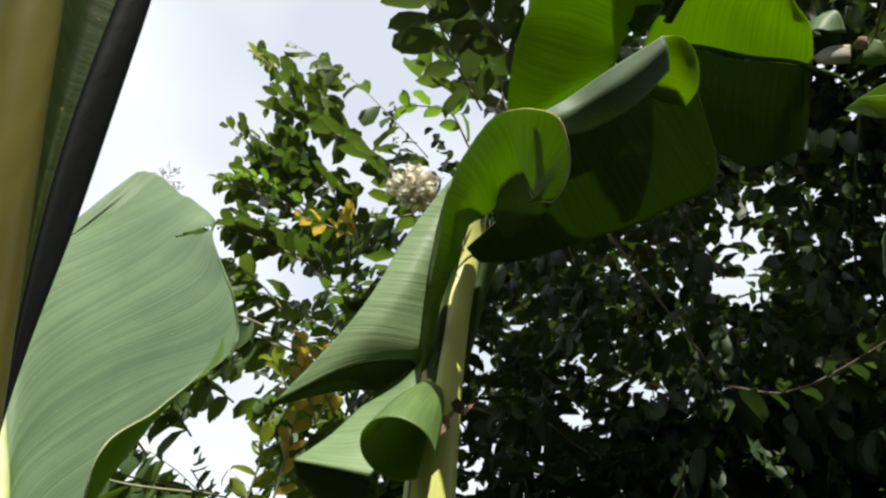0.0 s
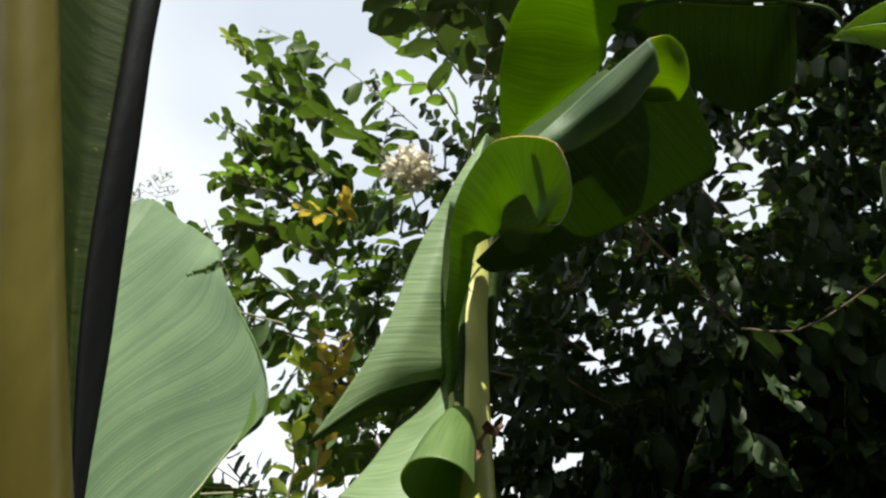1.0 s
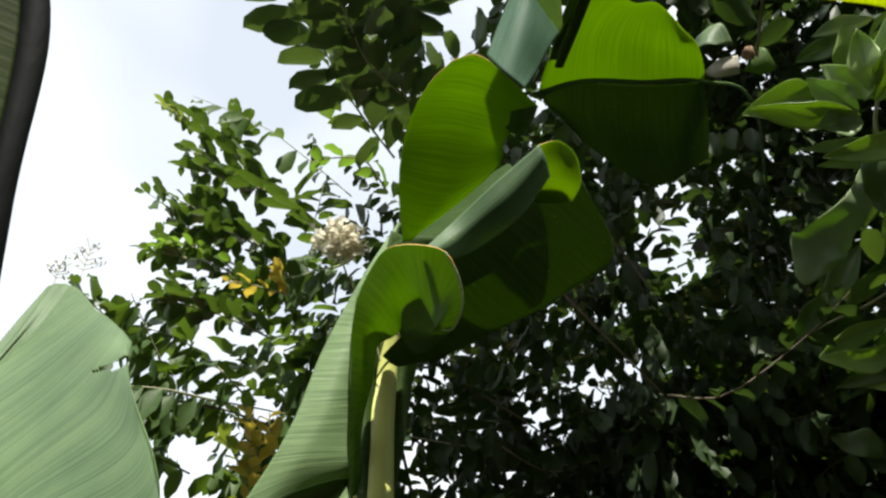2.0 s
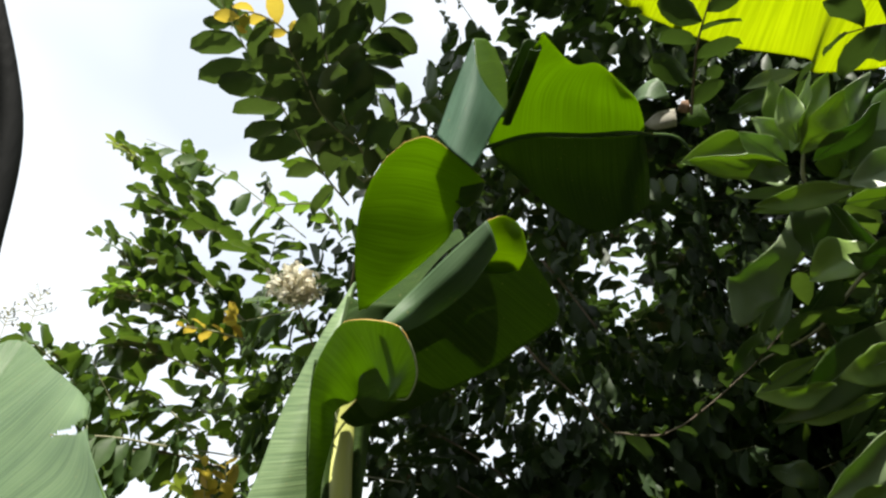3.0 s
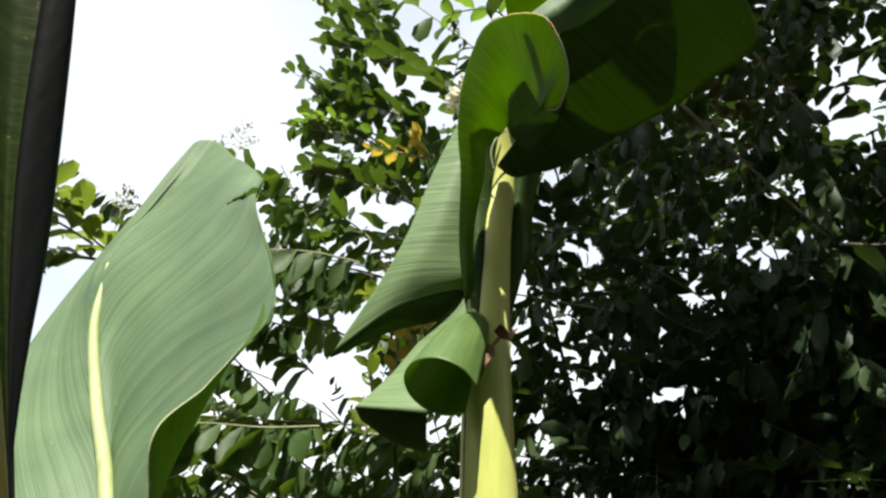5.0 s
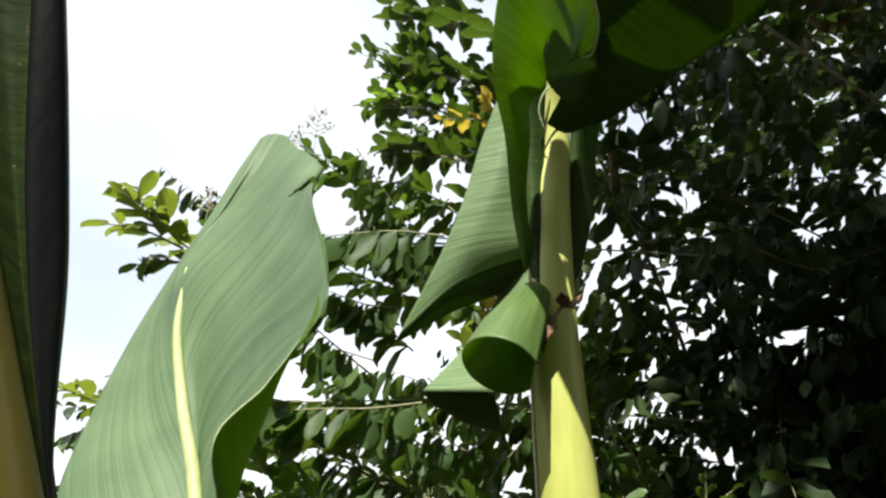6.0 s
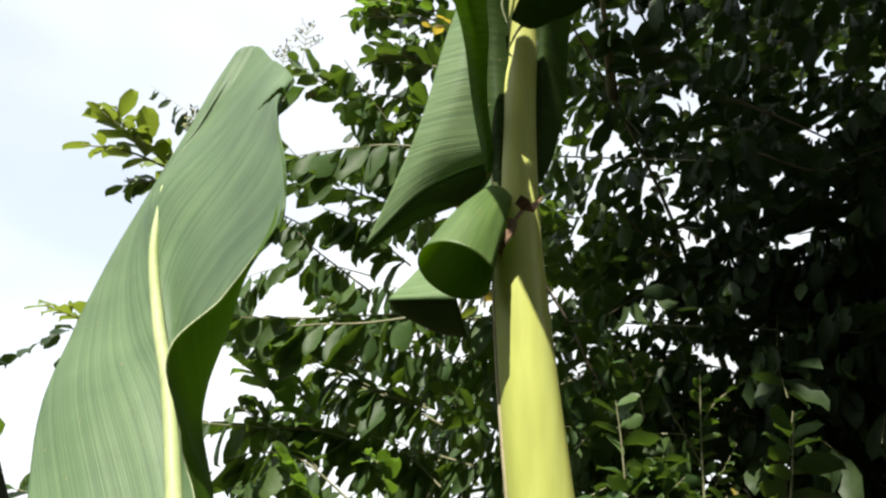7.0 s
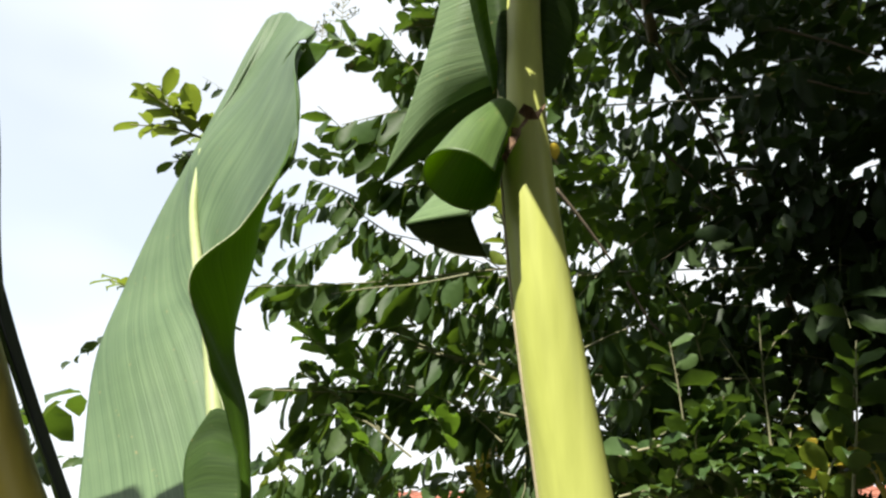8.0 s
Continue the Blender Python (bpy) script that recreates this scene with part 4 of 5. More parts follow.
def spray(tree, style, length, count, *pts):
    """One leafy shoot along pts; the fuller ones carry side shoots."""
    seed = int(1e4 * abs(pts[0][0] + 2.3 * pts[0][2] + 5.1 * pts[-1][0])) % 9973
    f = Foliage(seed)
    f.twig(pts, length * 1.1, int(count * (1.0 if style in ("droop", "lit") else 1.25)), style, 0.0028, 0.03)
    leafy_twig(f, style, tree)
    if count >= 14 and style in ("fresh", "mid"):
        path = glide(pts, 24)
        for q in range(3):
            i = 2 + q * 6
            ax = path[i + 1] - path[i]
            ax /= np.linalg.norm(ax)
            side = np.cross(ax, (0, 1, 0.3)) * (1 if q % 2 else -1) + f.rnd.randn(3) * 0.25
            tip = path[i] + (0.9 * ax + 0.6 * side) * f.rnd.uniform(0.12, 0.22) * (1 - q / 12)
            g = Foliage(seed + 7 * q + 1)
            g.twig([path[i], (path[i] + tip) / 2 + f.rnd.randn(3) * 0.01, tip], length, 8, "mid", 0.0016)
            leafy_twig(g, "mid", tree)


def fishbone(tree, style, length, pairs, hang, *pts):
    """A shoot whose leaves stand in even pairs along the stem and hang over to one side."""
    f = Foliage(int(1e4 * abs(pts[0][0] + 1.7 * pts[0][2] + 3.3 * pts[-1][2])) % 9973)
    rnd, path = f.rnd, glide(pts, 40)
    f.stems.append((path, 0.0026))
    for k in range(pairs):
        s = 0.04 + 0.94 * (k + 0.25 * rnd.rand()) / pairs
        i = min(int(s * 39), 38)
        ax = path[i + 1] - path[i]
        ax /= np.linalg.norm(ax)
        for sign in (-1, 1):
            across = np.cross(ax, (0.0, -0.8, 0.6)) * sign
            d = 0.55 * ax + 0.75 * across + np.array((-0.12, -0.05, -1.0)) * hang + rnd.randn(3) * 0.10
            d /= np.linalg.norm(d)
            n = np.array((0.2, 0.3, 0.9)) + 0.25 * across + rnd.randn(3) * 0.3
            n -= d * (n @ d)
            n /= np.linalg.norm(n)
            size = length * rnd.uniform(0.82, 1.1) * (1 - 0.5 * max(0, s - 0.75) / 0.25)
            f.leaf(path[i] + (path[i + 1] - path[i]) * (s * 39 - i), d, n, size, size * rnd.uniform(0.36, 0.44), rnd.uniform(0.25, 0.5))
    leafy_twig(f, style, tree)


def shoots(tree):
    """The leafy shoots of the tree that can be told apart."""
    spray(tree, "glossy", 0.105, 15, (0.31, 0.77, 2.68), (0.21, 0.70, 2.76), (0.14, 0.61, 2.83), (0.07, 0.50, 2.94))
    spray(tree, "glossy", 0.095, 9, (0.25, 0.73, 2.70), (0.17, 0.71, 2.74), (0.11, 0.66, 2.79), (0.07, 0.63, 2.81))
    spray(tree, "glossy", 0.095, 8, (0.29, 0.78, 2.65), (0.34, 0.73, 2.67), (0.39, 0.69, 2.68))
    spray(tree, "glossy", 0.1, 9, (0.20, 0.67, 2.82), (0.22, 0.59, 2.86), (0.26, 0.52, 2.89))
    spray(tree, "glossy", 0.105, 16, (0.30, 0.89, 2.69), (0.19, 0.84, 2.76), (0.10, 0.78, 2.83), (0.01, 0.72, 2.88), (-0.10, 0.63, 2.96))
    spray(tree, "glossy", 0.1, 8, (0.34, 0.89, 2.74), (0.35, 0.77, 2.83), (0.40, 0.69, 2.87), (0.47, 0.67, 2.92))
    spray(tree, "fresh", 0.06, 7, (0.33, 1.01, 2.71), (0.26, 0.98, 2.76), (0.19, 1.00, 2.76), (0.15, 1.02, 2.75))
    spray(tree, "orange", 0.055, 8, (0.15, 0.68, 2.84), (0.07, 0.64, 2.88), (-0.01, 0.63, 2.89), (-0.04, 0.67, 2.87))
    spray(tree, "mid", 0.085, 32, (0.25, 1.20, 2.68), (0.12, 1.39, 3.02), (-0.02, 1.53, 3.31), (-0.24, 1.68, 3.58))
    spray(tree, "mid", 0.08, 8, (0.02, 1.51, 3.26), (0.02, 1.50, 3.34), (-0.02, 1.49, 3.41))
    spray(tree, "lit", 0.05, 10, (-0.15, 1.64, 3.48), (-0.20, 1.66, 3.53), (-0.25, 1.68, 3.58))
    spray(tree, "mid", 0.075, 16, (0.10, 1.33, 2.94), (0.03, 1.40, 3.02), (-0.06, 1.44, 3.12), (-0.13, 1.51, 3.20))
    spray(tree, "mid", 0.085, 18, (0.19, 1.45, 2.55), (0.07, 1.48, 2.61), (-0.03, 1.52, 2.65), (-0.11, 1.56, 2.69))
    spray(tree, "droop", 0.09, 16, (0.15, 1.53, 2.43), (0.06, 1.55, 2.52), (-0.03, 1.57, 2.58), (-0.12, 1.61, 2.62))
    spray(tree, "mid", 0.085, 22, (0.23, 1.40, 2.69), (0.09, 1.42, 2.84), (-0.02, 1.48, 2.94), (-0.15, 1.54, 3.03))
    spray(tree, "mid", 0.08, 14, (0.10, 1.43, 2.83), (0.03, 1.46, 2.88), (-0.05, 1.53, 2.89), (-0.13, 1.53, 2.96))
    spray(tree, "mid", 0.075, 20, (0.20, 1.43, 2.65), (0.05, 1.49, 2.77), (-0.07, 1.53, 2.81), (-0.18, 1.57, 2.84))
    spray(tree, "fresh", 0.05, 12, (0.07, 1.44, 2.75), (-0.02, 1.47, 2.80), (-0.11, 1.47, 2.80), (-0.14, 1.50, 2.77))
    spray(tree, "orange", 0.05, 6, (0.19, 1.30, 2.58), (0.11, 1.33, 2.61), (0.04, 1.35, 2.62))
    spray(tree, "orange", 0.05, 5, (0.18, 1.30, 2.59), (0.16, 1.31, 2.63), (0.15, 1.31, 2.66))
    spray(tree, "orange", 0.05, 10, (0.21, 1.35, 2.10), (0.16, 1.32, 2.18), (0.12, 1.29, 2.26))
    spray(tree, "orange", 0.048, 9, (0.24, 1.33, 2.12), (0.19, 1.31, 2.19), (0.17, 1.28, 2.25))
    spray(tree, "lit", 0.06, 8, (0.16, 1.40, 2.14), (0.13, 1.38, 2.19), (0.09, 1.37, 2.23))
    spray(tree, "orange", 0.045, 11, (0.18, 1.43, 1.96), (0.17, 1.37, 2.08), (0.14, 1.31, 2.20))
    spray(tree, "lit", 0.055, 9, (0.13, 1.45, 1.93), (0.13, 1.41, 2.01), (0.11, 1.38, 2.09))
    spray(tree, "droop", 0.12, 14, (0.04, 1.60, 2.00), (-0.08, 1.60, 1.98), (-0.19, 1.59, 1.97), (-0.30, 1.60, 1.96))
    spray(tree, "droop", 0.115, 11, (0.26, 1.71, 2.05), (0.15, 1.72, 2.04), (0.04, 1.72, 2.04))
    spray(tree, "droop", 0.1, 14, (0.07, 1.69, 1.81), (-0.02, 1.68, 1.83), (-0.11, 1.67, 1.86), (-0.19, 1.64, 1.89))
    spray(tree, "mid", 0.06, 8, (0.06, 1.70, 1.82), (-0.03, 1.69, 1.84), (-0.13, 1.67, 1.87))
    spray(tree, "droop", 0.09, 14, (-0.07, 1.65, 2.07), (-0.15, 1.62, 2.12), (-0.21, 1.60, 2.16), (-0.25, 1.57, 2.19))
    spray(tree, "droop", 0.115, 14, (0.01, 1.63, 2.36), (-0.03, 1.57, 2.46), (-0.10, 1.51, 2.54), (-0.16, 1.45, 2.60))
    spray(tree, "droop", 0.105, 14, (0.07, 1.46, 2.36), (-0.04, 1.45, 2.36), (-0.14, 1.47, 2.36), (-0.25, 1.49, 2.35))
    spray(tree, "mid", 0.085, 12, (-0.09, 1.60, 2.49), (-0.17, 1.55, 2.56), (-0.24, 1.51, 2.59), (-0.29, 1.48, 2.61))
    spray(tree, "droop", 0.11, 12, (-0.10, 1.71, 1.61), (-0.21, 1.69, 1.69), (-0.30, 1.67, 1.70), (-0.36, 1.65, 1.68))
    spray(tree, "droop", 0.1, 14, (0.10, 1.77, 1.65), (0.02, 1.76, 1.72), (-0.09, 1.74, 1.77))
    spray(tree, "droop", 0.09, 10, (-0.22, 1.67, 2.23), (-0.28, 1.65, 2.26), (-0.35, 1.62, 2.28))
    spray(tree, "fresh", 0.08, 12, (-0.19, 1.73, 1.76), (-0.28, 1.70, 1.83), (-0.36, 1.66, 1.90))
    spray(tree, "droop", 0.1, 16, (0.19, 1.81, 1.70), (0.07, 1.81, 1.73), (-0.06, 1.80, 1.72), (-0.19, 1.79, 1.69))
    spray(tree, "droop", 0.1, 10, (0.26, 1.81, 1.93), (0.15, 1.81, 1.96), (0.06, 1.79, 2.01))
    spray(tree, "mid", 0.09, 9, (-0.10, 1.75, 1.93), (-0.18, 1.73, 1.98), (-0.26, 1.71, 1.97))
    spray(tree, "droop", 0.1, 10, (-0.03, 1.63, 2.25), (-0.11, 1.62, 2.25), (-0.20, 1.60, 2.27))
    spray(tree, "fresh", 0.075, 12, (-0.18, 1.72, 1.79), (-0.27, 1.68, 1.88), (-0.34, 1.65, 1.94))
    spray(tree, "mid", 0.08, 12, (-0.18, 1.74, 1.68), (-0.29, 1.71, 1.76), (-0.36, 1.68, 1.80))
    spray(tree, "droop", 0.09, 11, (-0.09, 1.79, 1.77), (-0.20, 1.78, 1.77), (-0.30, 1.75, 1.81))
    spray(tree, "droop", 0.09, 9, (0.06, 1.85, 1.97), (-0.02, 1.84, 2.01), (-0.11, 1.83, 2.02))
    spray(tree, "fresh", 0.06, 12, (-0.16, 1.66, 1.59), (-0.21, 1.64, 1.64), (-0.24, 1.63, 1.69))
    spray(tree, "fresh", 0.065, 12, (0.00, 1.67, 1.59), (-0.02, 1.66, 1.66), (-0.06, 1.65, 1.70))
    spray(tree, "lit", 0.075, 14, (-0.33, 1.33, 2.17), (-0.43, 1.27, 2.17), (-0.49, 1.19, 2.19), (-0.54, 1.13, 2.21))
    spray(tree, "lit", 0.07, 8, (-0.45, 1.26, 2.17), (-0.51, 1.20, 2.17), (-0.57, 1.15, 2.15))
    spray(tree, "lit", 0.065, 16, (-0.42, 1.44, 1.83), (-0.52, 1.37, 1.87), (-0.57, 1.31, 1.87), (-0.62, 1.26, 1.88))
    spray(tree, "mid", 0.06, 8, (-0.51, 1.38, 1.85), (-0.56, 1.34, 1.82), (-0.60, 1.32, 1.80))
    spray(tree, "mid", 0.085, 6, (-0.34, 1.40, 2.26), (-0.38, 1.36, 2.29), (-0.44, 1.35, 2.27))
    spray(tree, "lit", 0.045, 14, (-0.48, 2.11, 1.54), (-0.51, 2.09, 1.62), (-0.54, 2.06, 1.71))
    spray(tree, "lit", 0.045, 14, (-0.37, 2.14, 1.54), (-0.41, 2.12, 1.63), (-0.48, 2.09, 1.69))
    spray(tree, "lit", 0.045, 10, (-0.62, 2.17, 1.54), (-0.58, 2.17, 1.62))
    spray(tree, "fresh", 0.035, 14, (0.63, 1.57, 1.57), (0.63, 1.54, 1.72), (0.63, 1.50, 1.85))
    spray(tree, "mid", 0.07, 9, (0.69, 1.40, 1.42), (0.71, 1.37, 1.60), (0.73, 1.33, 1.74))
    spray(tree, "mid", 0.075, 14, (0.28, 1.58, 1.61), (0.42, 1.56, 1.59), (0.56, 1.54, 1.52))
    spray(tree, "mid", 0.075, 12, (0.43, 1.52, 1.48), (0.50, 1.50, 1.58), (0.53, 1.47, 1.68))
    spray(tree, "orange", 0.045, 7, (0.65, 1.52, 1.46), (0.68, 1.50, 1.54), (0.67, 1.49, 1.62))
    spray(tree, "mid", 0.075, 12, (0.39, 1.65, 1.72), (0.49, 1.61, 1.81), (0.53, 1.57, 1.90))
    spray(tree, "mid", 0.07, 12, (0.54, 1.45, 1.43), (0.60, 1.43, 1.51), (0.62, 1.41, 1.60))
    spray(tree, "orange", 0.06, 10, (0.05, 1.90, 1.52), (0.03, 1.89, 1.59), (0.09, 1.88, 1.65))
    spray(tree, "mid", 0.055, 12, (0.36, 1.47, 1.58), (0.45, 1.45, 1.60), (0.52, 1.43, 1.65))
    spray(tree, "mid", 0.055, 14, (0.32, 1.49, 1.50), (0.45, 1.46, 1.53), (0.55, 1.43, 1.57))
    spray(tree, "lit", 0.06, 10, (0.63, 1.37, 1.47), (0.66, 1.35, 1.54), (0.70, 1.32, 1.57))
    spray(tree, "mid", 0.06, 10, (0.51, 1.51, 1.76), (0.49, 1.49, 1.85), (0.45, 1.47, 1.91))
    spray(tree, "orange", 0.05, 7, (0.72, 1.33, 1.46), (0.71, 1.33, 1.52), (0.68, 1.34, 1.54))
    spray(tree, "mid", 0.075, 12, (0.40, 1.47, 1.48), (0.44, 1.45, 1.58), (0.44, 1.43, 1.68), (0.43, 1.41, 1.77))
    spray(tree, "mid", 0.07, 11, (0.48, 1.45, 1.50), (0.46, 1.44, 1.59), (0.49, 1.42, 1.65))
    spray(tree, "mid", 0.07, 10, (0.44, 1.51, 1.54), (0.52, 1.48, 1.58), (0.57, 1.46, 1.61))
    spray(tree, "mid", 0.06, 8, (0.52, 1.47, 1.84), (0.50, 1.49, 1.80), (0.43, 1.52, 1.77))
    spray(tree, "mid", 0.075, 9, (0.60, 1.41, 1.47), (0.59, 1.41, 1.54), (0.57, 1.41, 1.57))
    spray(tree, "mid", 0.07, 9, (0.51, 1.39, 1.47), (0.50, 1.39, 1.53), (0.47, 1.39, 1.54))
    spray(tree, "mid", 0.085, 8, (0.67, 1.33, 1.48), (0.69, 1.30, 1.60), (0.70, 1.27, 1.71))
    spray(tree, "mid", 0.05, 12, (0.50, 1.41, 1.48), (0.54, 1.39, 1.52), (0.61, 1.36, 1.54))
    spray(tree, "lit", 0.045, 14, (-0.39, 2.03, 1.53), (-0.42, 2.01, 1.60), (-0.47, 2.00, 1.63))
    spray(tree, "mid", 0.06, 8, (-0.42, 1.31, 2.16), (-0.48, 1.26, 2.14), (-0.52, 1.23, 2.11))
    spray(tree, "lit", 0.06, 8, (-0.48, 1.22, 2.18), (-0.51, 1.18, 2.20), (-0.52, 1.14, 2.23))
    spray(tree, "dark", 0.085, 8, (0.76, 0.32, 2.55), (0.71, 0.22, 2.60), (0.68, 0.15, 2.61), (0.67, 0.10, 2.63))
    spray(tree, "dark", 0.085, 5, (0.89, -0.02, 2.40), (0.85, 0.01, 2.44), (0.81, 0.06, 2.46))
    spray(tree, "dark", 0.07, 10, (0.95, 0.95, 2.26), (1.00, 0.84, 2.21), (1.09, 0.69, 2.27), (1.13, 0.58, 2.32))
    spray(tree, "dark", 0.07, 10, (0.76, 1.35, 2.30), (0.87, 1.32, 2.24), (0.96, 1.24, 2.25))
    fishbone(tree, "glossy", 0.105, 10, 0.15, (0.47, 1.02, 2.88), (0.25, 0.96, 2.98), (0.14, 0.91, 3.06), (0.02, 0.85, 3.15), (-0.07, 0.80, 3.21))
    fishbone(tree, "glossy", 0.105, 8, 0.15, (0.39, 0.95, 2.83), (0.29, 0.90, 3.01), (0.21, 0.85, 3.17), (0.15, 0.80, 3.33))
    fishbone(tree, "droop", 0.115, 12, 0.75, (0.13, 1.72, 2.06), (-0.08, 1.66, 2.02), (-0.26, 1.61, 1.99), (-0.46, 1.55, 1.97))
    fishbone(tree, "droop", 0.105, 9, 0.35, (0.10, 1.72, 1.78), (-0.03, 1.69, 1.84), (-0.16, 1.65, 1.89), (-0.28, 1.62, 1.94))
    fishbone(tree, "droop", 0.105, 10, 0.6, (-0.02, 1.78, 1.71), (-0.16, 1.74, 1.76), (-0.32, 1.70, 1.76), (-0.46, 1.66, 1.76))
    fishbone(tree, "droop", 0.110, 10, 0.8, (0.14, 1.62, 2.43), (-0.02, 1.58, 2.40), (-0.17, 1.54, 2.37), (-0.23, 1.50, 2.35))
    fishbone(tree, "droop", 0.110, 7, 0.5, (0.01, 1.75, 2.19), (-0.10, 1.68, 2.25), (-0.19, 1.62, 2.26))
    fishbone(tree, "droop", 0.110, 9, 0.5, (0.08, 1.75, 2.31), (-0.06, 1.68, 2.33), (-0.23, 1.62, 2.38), (-0.33, 1.55, 2.45))
    fishbone(tree, "droop", 0.110, 8, 0.8, (-0.16, 1.60, 2.62), (-0.10, 1.62, 2.47), (-0.05, 1.65, 2.35))
    fishbone(tree, "dark", 0.115, 10, 0.8, (0.86, 1.70, 2.24), (0.71, 1.67, 2.18), (0.56, 1.63, 2.08), (0.45, 1.60, 2.00))
    fishbone(tree, "dark", 0.115, 8, 0.9, (1.00, 1.60, 2.22), (0.86, 1.55, 2.14), (0.73, 1.50, 2.04))


BARE = [
    [(0.63, 0.91, 2.51), (0.77, 0.92, 2.38), (0.94, 0.95, 2.26)],
    [(0.22, 1.15, 1.97), (0.26, 1.17, 1.92), (0.31, 1.20, 1.85)],
    [(0.39, 1.58, 1.96), (0.43, 1.60, 1.88), (0.46, 1.60, 1.84)],
    [(0.77, 0.84, 2.63), (0.85, 0.86, 2.56), (0.91, 0.87, 2.48)],
    [(0.49, 1.59, 2.31), (0.58, 1.61, 2.22), (0.66, 1.62, 2.14)],
    [(0.72, 1.34, 2.43), (0.81, 1.33, 2.38), (0.90, 1.32, 2.32)],
    [(-0.02, 1.57, 2.40), (0.08, 1.56, 2.40), (0.23, 1.55, 2.37)],
]


def before_leaf(az, el):
    """Where the sunlit banana blade hangs free of the crown."""
    return 36 < az < 84 and EDGE[0] + EDGE[1] * (az - 50) < el < 76


EDGE = (67.7, -0.73)


def in_sun_lane(c):
    """Openings of the crown through which the sun reaches the panicle and the young shoots."""
    for p, wide in (((0.25, 1.105, 2.612), 0.2), ((0.16, 1.32, 2.2), 0.2), ((0.12, 1.33, 2.62), 0.2), ((-0.08, 1.75, 2.1), 0.2), ((1.25, 0.40, 2.6), 0.5), ((1.22, 0.21, 3.08), 0.6), ((0.55, 0.4, 2.6), 0.32), ((0.2, 0.4, 2.0), 0.3)):
        v = Vector(c) - Vector(p)
        along = v.dot(SUN_TO)
        if along > 0.1 and (v - SUN_TO * along).length < wide:
            return True
    return False


def leafy_twig(f, style, tree):
    """A twig and its leaves: each leaf on its own on the nearer shoots, joined on the rest."""
    v, fa = f.stem_mesh(6, 16)
    stem = link_mesh("twig", v, fa, [M_BARE if style == "dark" else M_TWIG], tree)
    v, fa = f.leaf_mesh(True)
    count = len(f.leaves)
    if style not in ("mid", "dark") and single_leaves["made"] + count <= 300:
        single_leaves["made"] += count
        size, per = len(v) // count, len(fa) // count
        for i in range(count):
            link_mesh("leaf", v[size * i:size * (i + 1)], fa[:per], [LEAF[style]], stem)
    else:
        link_mesh("leaves", v, fa, [LEAF[style]], stem, kind="stuff")


single_leaves = {"made": 0}


